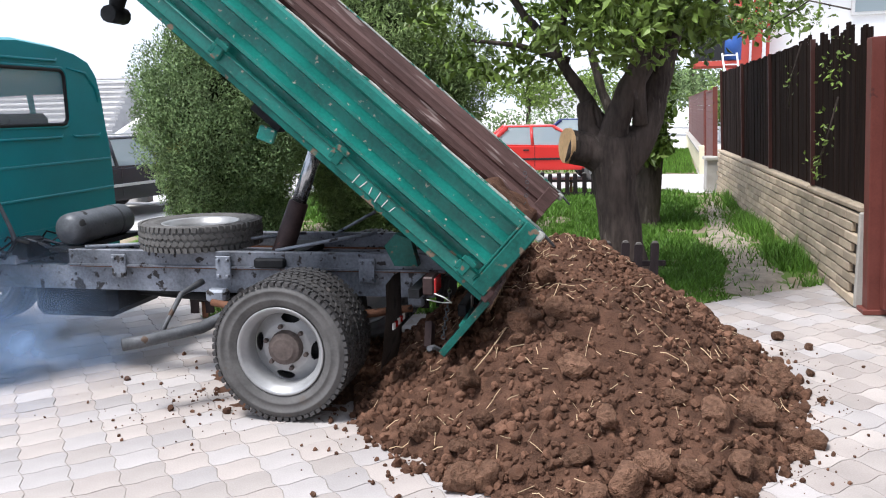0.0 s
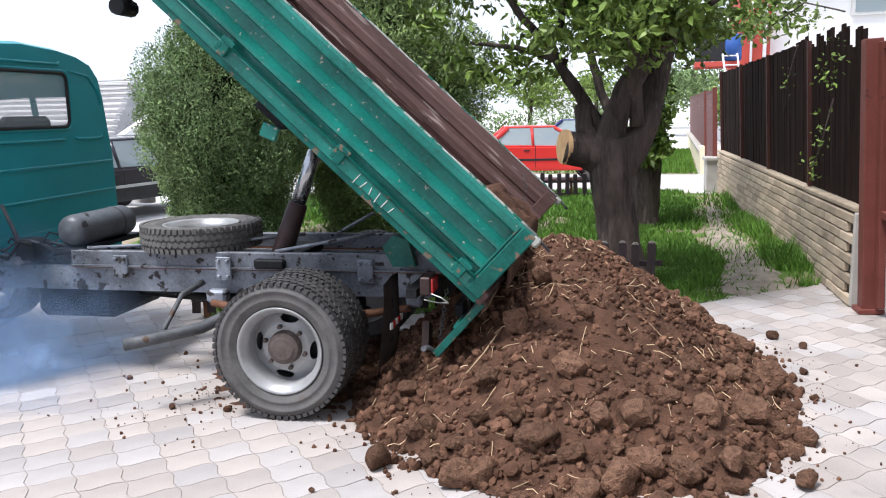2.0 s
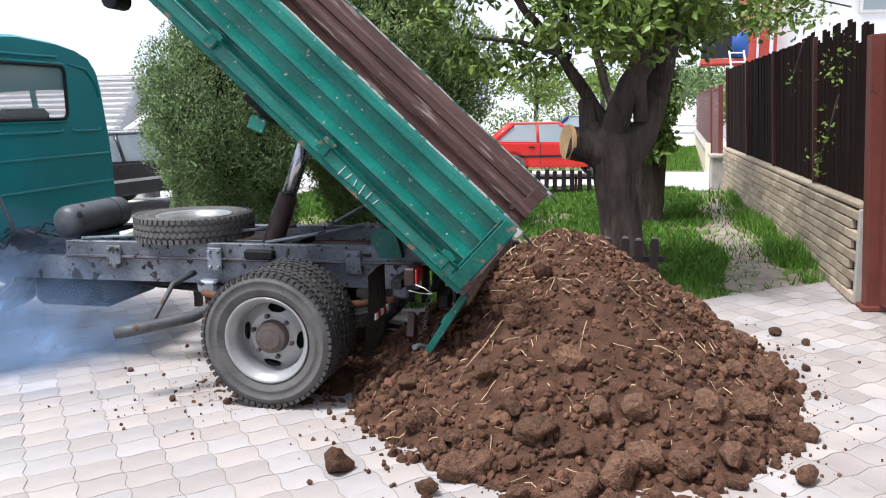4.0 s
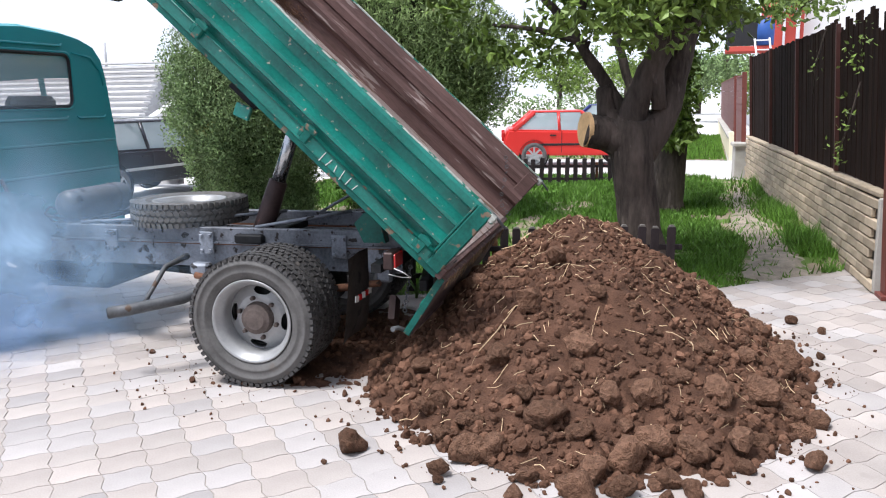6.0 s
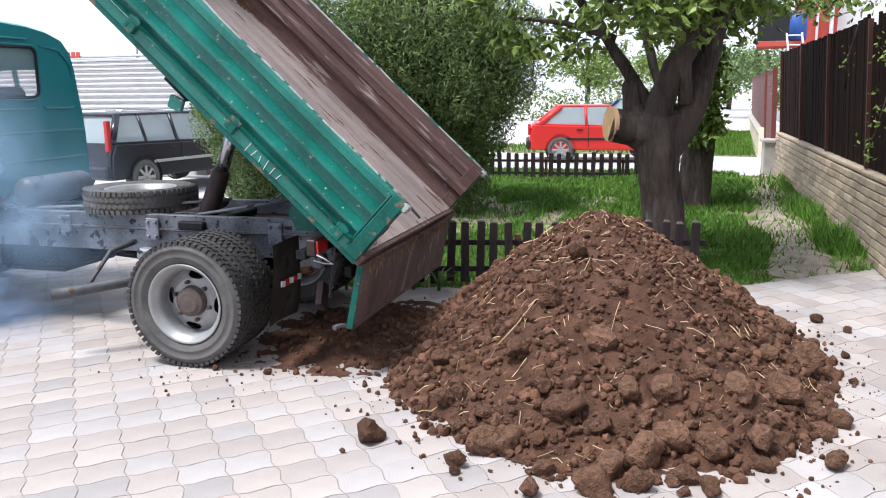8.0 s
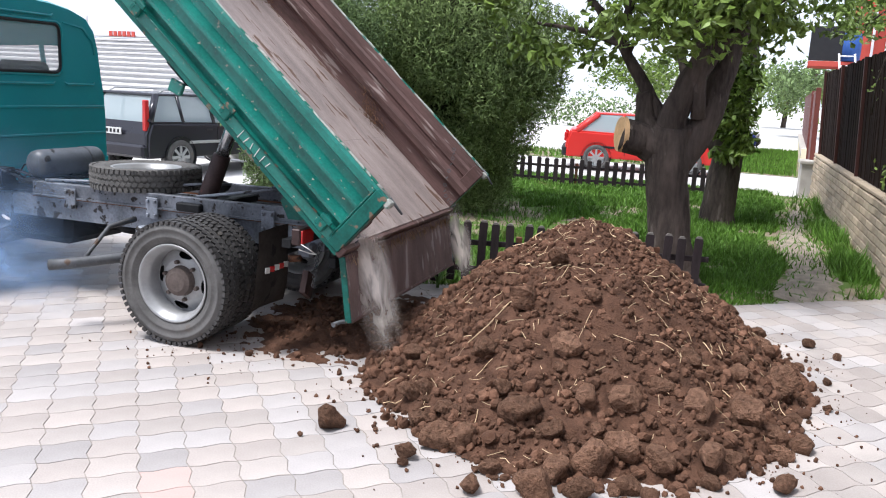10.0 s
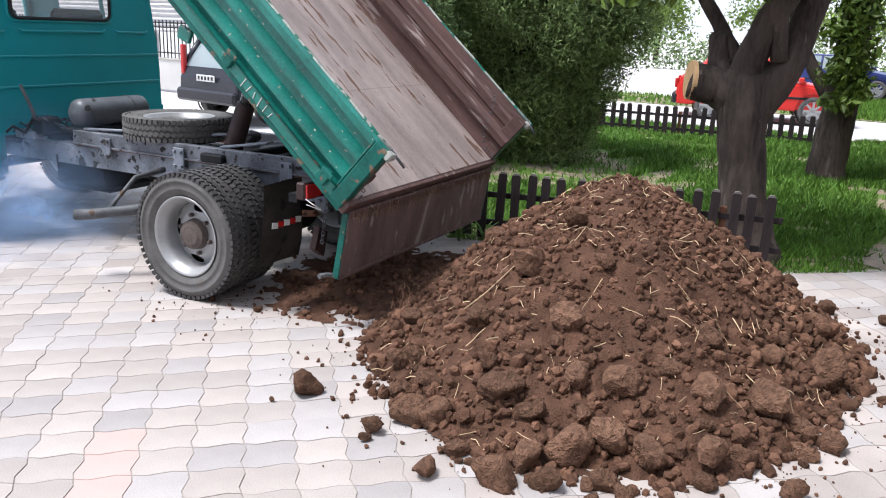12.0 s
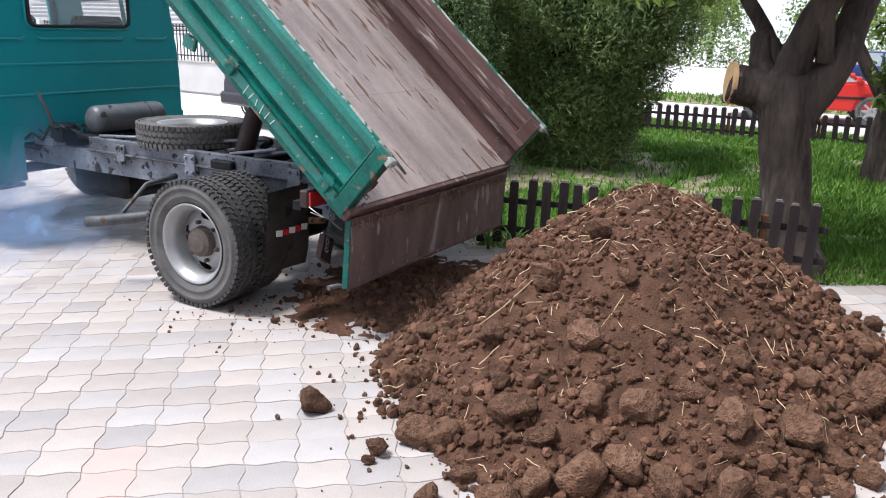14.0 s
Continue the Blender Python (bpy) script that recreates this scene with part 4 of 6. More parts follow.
def scatter_clods():
    r = random.Random(21)
    # large clods by the foot, seen one by one: x, y, size
    big = [(1.42, 4.56, 0.19), (1.54, 4.60, 0.17), (1.99, 4.33, 0.17), (2.03, 4.51, 0.16), (2.16, 4.42, 0.13), (2.16, 4.64, 0.21), (2.27, 4.76, 0.17), (2.44, 4.77, 0.16), (2.65, 4.91, 0.16), (2.55, 5.18, 0.18),
           (2.76, 5.38, 0.22), (2.91, 5.44, 0.13), (2.76, 5.03, 0.12), (2.91, 6.07, 0.23), (2.74, 7.40, 0.14), (2.62, 7.52, 0.10), (1.78, 4.74, 0.20), (2.05, 4.95, 0.14), (2.22, 5.02, 0.17), (1.55, 5.42, 0.20),
           (1.62, 5.80, 0.16), (1.86, 5.20, 0.17), (1.25, 4.72, 0.13), (1.10, 4.95, 0.14), (1.65, 4.86, 0.12), (2.45, 5.50, 0.13), (1.45, 5.10, 0.15), (1.90, 5.55, 0.12), (0.98, 5.22, 0.13), (2.36, 5.22, 0.12),
           (1.15, 5.80, 0.14), (2.35, 4.55, 0.12), (1.75, 4.42, 0.12), (1.36, 4.80, 0.13), (2.70, 5.75, 0.15), (2.80, 6.55, 0.14), (2.55, 6.9, 0.15), (1.95, 4.72, 0.13)]
    pts = [(x - 0.13, y - 0.10, s, True) for x, y, s in big]
    while len(pts) < 298:
        a, u = r.uniform(-math.pi, math.pi), r.random() ** 0.55
        d = heap_reach(a) * (0.12 + 0.93 * u)
        x, y = PEAK.x + d * math.cos(a), PEAK.y + d * math.sin(a)
        if y > 7.2 or (y > 6.75 and x < 1.5):
            continue
        s = 0.040 + 0.105 * r.random() ** 2.6 * (0.15 + u * u)
        pts.append((x, y, s, False))
    for k, (x, y, s, first) in enumerate(pts):
        z = max(heap_height(x, y), 0) + s * (0.22 if first else 0.15)
        me = CLODS[k % 12]
        m = Matrix.LocRotScale((x, y, z), Euler((r.uniform(-0.5, 0.5), r.uniform(-0.5, 0.5), r.uniform(0, 6.28))), (s * (r.uniform(0.88, 1.02) if first else r.uniform(0.7, 0.9)),) * 3)
        ob = share("clod", me, heap, m)
        # the last load: clods of the front slope slide into place in the first second and a half
        if y < 5.35 and 0.8 < x < 2.5 and k % 2 == 0 and k > 8:
            slides.append((ob, m, r.uniform(0.0, 0.9)))
    # small crumbs on the slope and round the foot
    v, f = [], []
    base = [(np.array([q.co for q in me.vertices]), [tuple(p.vertices) for p in me.polygons]) for me in CHIP]
    def crumb(x, y, s, z):
        b, fs = base[r.randrange(6)]
        e = np.array(Euler((r.uniform(0, 6), r.uniform(0, 6), r.uniform(0, 6))).to_matrix())
        i = len(v)
        v.extend((b @ e.T * s + np.array((x, y, z))).tolist())
        f.extend([tuple(q + i for q in p) for p in fs])
    for k in range(9000):
        a, u = r.uniform(-math.pi, math.pi), r.random() ** 0.6
        d = heap_reach(a) * (0.03 + 0.99 * u)
        x, y = PEAK.x + d * math.cos(a), PEAK.y + d * math.sin(a)
        s = 0.010 + (0.030 + 0.030 * u) * r.random() ** 2.0
        crumb(x, y, s, max(heap_height(x, y), 0) + s * 0.15)
    for k in range(900):
        a, u = r.uniform(-math.pi, 0.9), r.random() ** 0.55
        if -1.75 < a < -0.35 and u < 0.62:
            continue
        d = heap_reach(a) * (0.10 + 0.93 * u)
        x, y = PEAK.x + d * math.cos(a), PEAK.y + d * math.sin(a)
        s = 0.035 + 0.055 * r.random() ** 2.0
        crumb(x, y, s, max(heap_height(x, y), 0) + s * 0.12)
    for k in range(620):
        a = r.uniform(-math.pi, math.pi)
        d = heap_reach(a) * (1.0 + 0.20 * abs(r.gauss(0, 0.55)))
        x, y = PEAK.x + d * math.cos(a), PEAK.y + d * math.sin(a)
        s = 0.006 + 0.026 * r.random() ** 3
        crumb(x, y, s, max(heap_height(x, y), 0) + s * 0.25)
    for k in range(900):
        x, y = r.gauss(0.0, 0.38), r.gauss(5.95, 0.42)
        s = 0.008 + 0.045 * r.random() ** 3
        crumb(x, y, s, max(heap_height(x, y), 0) + s * 0.2)
    for k in range(110):
        x, y = r.gauss(-0.5, 0.35), r.gauss(5.1, 0.25)
        s = 0.006 + 0.018 * r.random() ** 3
        crumb(x, y, s, 0.002 + s * 0.2)
    tagged(mesh("crumbs", v, f, "crumb", heap, "small soil crumbs"), "", "", "", "stuff")
    # straw and root bits
    v, f = [], []
    for k in range(430):
        a, u = r.uniform(-math.pi, 0.6), r.random() ** 0.6
        d = heap_reach(a) * 0.97 * u
        x, y = PEAK.x + d * math.cos(a), PEAK.y + d * math.sin(a)
        ang, ln, w = r.uniform(0, 6.28), r.choice((0.02, 0.03, 0.03, 0.045, 0.06, 0.08, 0.10)), r.uniform(0.0011, 0.0025)
        if k < 6:
            ln, w = 0.13, 0.0022
        c, s = math.cos(ang), math.sin(ang)
        bend = r.uniform(-0.05, 0.05)
        prev = None
        for j in range(4):
            q = (j / 3 - 0.5) * ln
            px, py = x + c * q - s * bend * ln * (1 - (2 * j / 3 - 1) ** 2), y + s * q + c * bend * ln * (1 - (2 * j / 3 - 1) ** 2)
            pz = heap_height(px, py) + 0.022 + 0.003 * r.random()
            i = len(v)
            v += [(px - s * w, py + c * w, pz), (px + s * w, py - c * w, pz), (px, py, pz + 1.6 * w)]
            if prev is not None:
                f += [(prev, prev + 2, i + 2, i), (prev + 2, prev + 1, i + 1, i + 2), (prev + 1, prev, i, i + 1)]
            prev = i
    tagged(mesh("straw_bits", v, f, "straw", heap, "dry straw and root bits in the soil"), "", "", "", "stuff")
    st = tubed([(x, y, heap_height(x, y) + 0.035) for x, y in ((1.20, 5.06), (1.27, 5.17), (1.35, 5.29))], [0.0035, 0.004, 0.0025], 6)
    part("straw_stalk", st, "straw", heap, "long pale straw stalk")


scatter_clods()


def loose_clod(x, y, s, k, label):
    ob = new("soil_clod", CLODS[k])
    ob.matrix_basis = Matrix.LocRotScale((x, y, s * 0.30), Euler((0.2 * k, 0.1, k)), (s, s, s))
    return tagged(ob, label, "clod", "clods rolled off the heap")


rolled_a = loose_clod(0.74, 4.39, 0.155, 1, "brown soil clod rolled onto the pavers")
rolled_b = loose_clod(1.22, 4.28, 0.10, 3, "small soil clod rolled onto the pavers")
rolled_c = loose_clod(2.84, 4.80, 0.11, 4, "soil clod lying off the heap")
for q in ((1.24, 4.20, 0.055, 7), (1.60, 4.13, 0.11, 8), (0.67, 4.24, 0.03, 9), (3.14, 7.09, 0.06, 6), (3.06, 6.49, 0.06, 5), (2.32, 4.38, 0.10, 2), (2.22, 4.33, 0.06, 10), (0.96, 4.47, 0.03, 11), (2.95, 7.30, 0.10, 7), (3.05, 6.0, 0.05, 3)):
    loose_clod(*q, "small soil crumb lying off the heap")


# soil that was still in the bed and slid out
def bed_load():
    bm = bmesh.new()
    r = random.Random(9)
    nx, ny = 26, 40
    g = []
    for i in range(nx + 1):
        row = []
        for j in range(ny + 1):
            x, y = 0.62 * i / nx, -0.86 + 1.72 * j / ny
            e = min(1, (1 - i / nx) * 4)
            z = (0.20 + 0.05 * noise.noise(Vector((x * 5, y * 5, 0))) + 0.02 * noise.noise(Vector((x * 18, y * 18, 2)))) * e * min(1, 0.35 + i / 6)
            row.append(bm.verts.new((x, y, z)))
        g.append(row)
    for i in range(nx):
        for j in range(ny):
            bm.faces.new((g[i][j], g[i + 1][j], g[i + 1][j + 1], g[i][j + 1])).smooth = True
    ob = part("sliding_soil", bm, "soil", None, "last brown soil sliding out of the bed")
    return tagged(ob, "", "soil")


load = bed_load()


def falling_soil(seed):
    """A handful of grains that trickles off the bed."""
    r = random.Random(seed)
    v, f = [], []
    for k in range(420):
        c = Vector((r.gauss(0, 0.035), r.gauss(0, 0.035), r.gauss(0, 0.10)))
        s = r.uniform(0.0012, 0.0042)
        i = len(v)
        st = r.uniform(2, 9)
        v += [c + Vector((s, 0, -s)), c + Vector((-s, s, -s)), c + Vector((-s, -s, -s)), c + Vector((0, 0, s * st))]
        f += [(i, i + 1, i + 2), (i, i + 1, i + 3), (i + 1, i + 2, i + 3), (i + 2, i, i + 3)]
    ob = mesh("trickling_soil", v, f, "clod")
    return tagged(ob, "fine dry soil trickling off the bed", "soil", "trickles of soil", "stuff")


trickles = [falling_soil(70 + k) for k in range(8)]


# ---------------------------------------------------------------- wall and fence beside the lawn
def garden_wall():
    x = 0.0
    place = pose(WALL[0], WALL[1], 0, 0, 0, WALL[2])
    wall = tagged(part("wall_east", boxed((x + 0.085, 4.85, 0.385), (0.13, 9.4, 0.81)), "mortar", None, "", place), "low wall of long grey-beige bricks with a concrete cap", "wall", "", "structure")
    bm = boxed((0, 0, 0), (0.075, 0.385, 0.076), None, 0.007)
    me = bpy.data.meshes.new("brick")
    bm.to_mesh(me)
    bm.free()
    me.materials.append(M["brick"])
    r = random.Random(31)
    for c in range(9):
        for k in range(25):
            y = 0.25 + 0.397 * k + (0.198 if c % 2 else 0)
            if y > 9.5:
                continue
            share("brick", me, wall, pose(x + 0.022 + r.uniform(-0.006, 0.005), y, 0.042 + 0.087 * c, 0, 0, r.uniform(-0.6, 0.6)))
    for k in range(5):
        part("wall_cap", boxed((x + 0.075, 1.02 + 1.93 * k, 0.815), (0.165, 1.90, 0.05), Matrix.Rotation(radians(r.uniform(-0.4, 0.4)), 4, "X"), 0.012), "brick", wall)
    part("end_pier", boxed((x + 0.07, 0.05, 0.40), (0.17, 0.05, 0.80), None, 0.01), "cap", wall)
    part("far_pier", boxed((x - 0.02, 9.85, 0.32), (0.36, 0.5, 0.62), None, 0.01), "cap", wall)
    part("far_pier_cap", boxed((x - 0.02, 9.85, 0.66), (0.44, 0.58, 0.07), None, 0.015), "cap", wall)
    # dark boards over the wall, tops ragged towards the near end
    fence = empty("board_fence", place @ pose(0.13, 0.12, 0, 0, -3.0, 0))
    tagged(fence, "tall dark brown board fence with a ragged top on the wall", "fence")
    for k in range(92):
        y = 0.07 + 0.103 * k
        top = 2.36 - 0.004 * k / 9 + (r.uniform(-0.10, 0.06) if k < 26 else r.uniform(-0.012, 0.012))
        if k in (3, 4, 9):
            top -= 0.10
        h = top - 0.85
        part("board", boxed((r.uniform(-0.006, 0.006), y, 0.85 + h / 2), (0.02, 0.1035 if k != 2 else 0.075, h), Matrix.Rotation(radians(r.uniform(-0.5, 0.5)), 4, "X"), 0.003), "brown", fence)
    for z in (1.05, 2.05):
        part("rail", boxed((0.035, 4.75, z), (0.04, 9.5, 0.05)), "brown", fence)
    for y in (1.9, 4.3, 6.7, 9.3):
        part("post", boxed((-0.03, y, 1.60), (0.045, 0.055, 1.50), None, 0.004), "dark_post", fence, "dark brown steel fence post")
    # gate posts and gate leaf at the near end
    gp = empty("gate_post", place @ pose(0.09, -0.12, 0, 0, -2.6, 0))
    tagged(gp, "red-brown steel gate post with a plate foot", "post")
    part("shaft", boxed((0, 0, 1.10), (0.13, 0.14, 2.20), None, 0.006), "post", gp)
    part("foot", boxed((0.0, 0, 0.02), (0.2, 0.2, 0.04), None, 0.005), "post", gp)
    lf = empty("yard_gate", place @ pose(0.14, -0.26, 0, 0, -2.6, 0))
    tagged(lf, "red-brown steel yard gate with grey panel", "gate")
    part("stile", boxed((0, 0, 1.12), (0.06, 0.10, 2.1), None, 0.004), "post", lf)
    part("panel", boxed((0.03, -1.2, 0.42), (0.02, 2.3, 0.75), None, 0.004), "grey", lf)
    part("upper_panel", boxed((0.03, -1.2, 1.5), (0.02, 2.3, 1.25), None, 0.004), "brown", lf)
    part("mid_rail", boxed((0, -1.2, 0.83), (0.05, 2.3, 0.06), None, 0.004), "post", lf)
    part("top_rail", boxed((0, -1.2, 2.14), (0.05, 2.3, 0.05), None, 0.004), "post", lf)
    # next plot: steel gate, then lattice panels on a pale plinth
    far = empty("lattice_fence", pose(3.02, 18.4, 0, 0, -2.0, 0.5))
    tagged(far, "brown slatted steel fence on a pale plinth", "fence")
    for k, y in enumerate((0.0, 3.75, 4.25)):
        part("post", boxed((0, y, 1.03), (0.09, 0.09, 2.06), None, 0.005), "post", far, "red-brown steel post")
    for y0, y1, z0, z1 in ((0.1, 3.65, 0.12, 1.98), (4.4, 10.0, 0.62, 2.02), (10.1, 15.0, 0.62, 2.02), (15.1, 20.0, 0.62, 2.02)):
        n = 13
        for j in range(n):
            z = z0 + (z1 - z0) * (j + 0.5) / n
            part("slat", boxed((0, (y0 + y1) / 2, z), (0.02, y1 - y0, (z1 - z0) / n * 0.95)), "rail", far)
        part("rail_top", boxed((0, (y0 + y1) / 2, z1 + 0.02), (0.05, y1 - y0, 0.04)), "post", far)
    part("plinth", boxed((0.0, 12.2, 0.26), (0.26, 15.6, 0.56), None, 0.01), "cream", far, "pale cream plinth")
    part("plinth_cap", boxed((0.0, 12.2, 0.56), (0.34, 15.6, 0.06), None, 0.01), "cap", far)
    part("pillar", boxed((0, 4.3, 0.35), (0.3, 0.34, 0.72), None, 0.01), "cream", far)
    # closing stretch behind the far end
    tagged(part("wall_far", boxed((4.4, 44, 0.8), (0.3, 12, 1.6)), "grey"), "grey rendered wall at the end of the row", "wall", "", "structure")


garden_wall()


# ---------------------------------------------------------------- picket fences
def picket_fence(name, a, b, label, step=0.128, h=0.53, w=0.034):
    a, b = Vector(a), Vector(b)
    d = (b - a)
    L = d.length
    f = empty(name, Matrix.Translation(a) @ Matrix.Rotation(math.atan2(d.y, d.x), 4, "Z"))
    tagged(f, label, "fence")
    bm = bmesh.new()
    prof = [(-w, 0.0), (w, 0.0), (w, h - 0.030), (w * 0.8, h - 0.010), (w * 0.43, h), (-w * 0.43, h), (-w * 0.8, h - 0.010), (-w, h - 0.030)]
    tmp = extrude(prof, -0.011, 0.011, "xz")
    me = bpy.data.meshes.new("picket")
    tmp.to_mesh(me)
    tmp.free()
    me.materials.append(M["picket"])
    bm.free()
    capb = extrude([(-w * 0.86, h - 0.014), (w * 0.86, h - 0.014), (w * 0.45, h + 0.003), (-w * 0.45, h + 0.003)], -0.013, 0.013, "xz")
    cap = bpy.data.meshes.new("picket_tip")
    capb.to_mesh(cap)
    capb.free()
    cap.materials.append(M["picket_end"])
    r = random.Random(len(name) + int(L * 10))
    n = int(L / step)
    for k in range(n + 1):
        m = pose(k * step + r.uniform(-0.01, 0.01), -0.03, 0.02 + r.uniform(-0.02, 0.015), r.uniform(-2, 2), r.uniform(-2.5, 2.5), 0)
        p = share("picket", me, f, m)
        share("tip", cap, p, Matrix())
    for z in (0.13, 0.36):
        part("rail", boxed((L / 2, 0.0, z), (L + 0.1, 0.03, 0.045), None, 0.004), "picket", f)
    for k in range(0, n + 1, 9):
        part("post", boxed((k * step + 0.07, 0.02, 0.2), (0.05, 0.05, 0.46), None, 0.004), "rust", f)
    return f


picket_fence("picket_fence", (-1.65, 6.99, 0.04), (2.10, 8.07, 0.04), "low dark wooden picket fence with bleached rounded tips")
picket_fence("picket_fence", (-3.8, 15.45, 0.02), (1.30, 16.25, 0.02), "low dark picket fence along the street", 0.155, 0.50, 0.040)


# ---------------------------------------------------------------- trees and shrubs
def limb(pts, radii, name, parent, n=12):
    bm = bmesh.new()
    # resample the way so that the bark can wander
    P, R = [], []
    for i in range(len(pts) - 1):
        for k in range(5):
            u = k / 5
            q = Vector(pts[i]).lerp(Vector(pts[i + 1]), u)
            P.append(q + Vector((noise.noise(q * 3), noise.noise(q * 3 + Vector((5, 0, 0))), 0)) * 0.03)
            R.append(radii[i] * (1 - u) + radii[i + 1] * u)
    P.append(Vector(pts[-1]))
    R.append(radii[-1])
    tube(bm, P, R, n, True)
    for v in bm.verts:
        v.co += Vector((noise.noise(v.co * 7), noise.noise(v.co * 7 + Vector((9, 0, 0))), 0)) * 0.018
    return part(name, bm, "bark", parent)


def plum_tree():
    t = empty("tree", pose(1.80, 8.38, 0))
    tagged(t, "old garden tree with dark trunk and pruned limbs", "tree")
    limb([(0.08, 0, -0.05), (0.06, 0, 0.12), (-0.03, 0, 0.5), (-0.09, 0, 0.95), (-0.12, 0.0, 1.3), (-0.08, 0.0, 1.5)], [0.27, 0.215, 0.18, 0.18, 0.20, 0.16], "trunk", t, 18)
    limb([(-0.14, 0.0, 1.25), (-0.10, -0.03, 1.55), (0.02, -0.03, 1.85), (0.20, 0.0, 2.2), (0.36, 0.05, 2.6), (0.58, 0.1, 3.3)], [0.15, 0.12, 0.105, 0.10, 0.09, 0.07], "limb", t, 14)
    limb([(-0.04, 0.05, 1.15), (0.12, 0.10, 1.45), (0.24, 0.16, 1.8), (0.34, 0.22, 2.3), (0.40, 0.3, 3.2)], [0.14, 0.125, 0.115, 0.10, 0.07], "limb", t, 14)
    limb([(-0.16, 0.0, 1.3), (-0.33, 0.02, 1.52), (-0.36, 0.03, 1.72), (-0.365, 0.03, 1.76)], [0.12, 0.085, 0.078, 0.05], "stump", t)
    limb([(-0.18, 0.05, 1.5), (-0.40, 0.05, 1.82), (-0.62, 0.05, 2.16), (-0.90, 0.05, 2.5), (-1.2, 0.1, 2.95)], [0.07, 0.055, 0.045, 0.035, 0.025], "limb", t, 9)
    limb([(-0.5, 0.05, 2.1), (-0.95, 0.0, 2.25), (-1.35, -0.05, 2.3)], [0.035, 0.025, 0.014], "branch", t, 8)
    limb([(-0.6, 0.05, 2.3), (-0.5, 0.1, 2.75), (-0.62, 0.1, 3.2)], [0.04, 0.03, 0.02], "branch", t, 8)
    limb([(0.22, 0.0, 2.15), (0.50, -0.15, 2.4), (0.80, -0.2, 2.6)], [0.05, 0.035, 0.02], "branch", t, 8)
    limb([(0.1, 0, 1.55), (0.1, -0.1, 2.1), (0.0, -0.2, 2.6)], [0.06, 0.05, 0.03], "branch", t, 8)
    s = limb([(-0.12, -0.02, 1.22), (-0.32, -0.04, 1.33), (-0.48, -0.12, 1.370)], [0.16, 0.150, 0.146], "sawn_limb", t, 18)
    face = lathe([(0.0, 0.010), (0.05, 0.008), (0.10, 0.010), (0.150, 0.004), (0.154, -0.03)], 30, "z", False)
    part("cut_face", face, "cut", s, "fresh pale orange cut face", Matrix.Translation((-0.512, -0.138, 1.375)) @ Vector((-0.86, -0.50, 0.06)).to_track_quat("Z", "Y").to_matrix().to_4x4())
    r = random.Random(3)
    blobs = []
    for k in range(74):
        x, y, z = r.uniform(-1.75, 0.70), r.uniform(-0.8, 1.1), r.uniform(2.25, 4.3)
        if z < 2.2 + 0.22 * abs(x) and -0.5 < x < 0.1:
            z += 0.4
        q = r.uniform(0.14, 0.40)
        blobs.append(((x, y, z), (q * 1.25, q, q * 0.75)))
    for k in range(26):
        q = r.uniform(0.14, 0.28)
        blobs.append(((r.uniform(-0.75, 0.6), r.uniform(-0.6, 0.9), r.uniform(2.2, 2.95)), (q * 1.25, q, q * 0.75)))
    for x, y, z, q in ((-1.45, 0, 2.15, 0.32), (-1.2, -0.2, 2.0, 0.24), (-0.95, 0.1, 2.15, 0.3), (-1.7, 0.1, 2.45, 0.3), (-0.75, -0.1, 2.0, 0.16), (0.62, -0.2, 2.30, 0.26), (0.45, -0.3, 2.45, 0.3), (0.2, -0.4, 2.2, 0.28), (0.0, -0.5, 2.42, 0.3), (0.35, -0.5, 2.42, 0.25), (-0.3, -0.3, 2.6, 0.3), (-0.1, -0.3, 2.05, 0.15)):
        blobs.append(((x, y, z), (q * 1.2, q, q * 0.7)))
    leaf_cloud("crown", blobs, 12500, 0.088, "leaf", 5, t, "airy crown of fresh green leaves", 0.95, 0.3)
    return t


def back_tree():
    t = empty("tree", pose(1.80, 12.9, 0))
    tagged(t, "slim dark tree trunk with a leafy shoot", "tree")
    limb([(0, 0, -0.05), (0.0, 0, 0.2), (0.05, 0, 1.0), (0.10, 0, 2.0), (0.2, 0.1, 3.4)], [0.27, 0.23, 0.2, 0.19, 0.13], "trunk", t, 14)
    limb([(0.0, 0, 0.9), (-0.3, 0, 1.35), (-0.6, 0.05, 1.9), (-0.8, 0, 2.6)], [0.09, 0.08, 0.07, 0.05], "limb", t, 9)
    blobs = [((0.10 + 0.12 * math.sin(k * 2.2), -0.27, 1.05 + 0.15 * k), (0.26, 0.18, 0.19)) for k in range(9)]
    leaf_cloud("shoot", blobs, 1500, 0.105, "leaf", 12, t, "bright leafy shoot on the trunk", 0.9, 0.4)
    r = random.Random(8)
    blobs = [((r.uniform(-1.5, 1.7), r.uniform(-1.2, 1.2), r.uniform(2.6, 5.0)), (q * 1.3, q, q * 0.8)) for q in [r.uniform(0.2, 0.5) for _ in range(60)]]
    leaf_cloud("crown", blobs, 7000, 0.11, "leaf", 13, t, "", 0.95, 0.3)


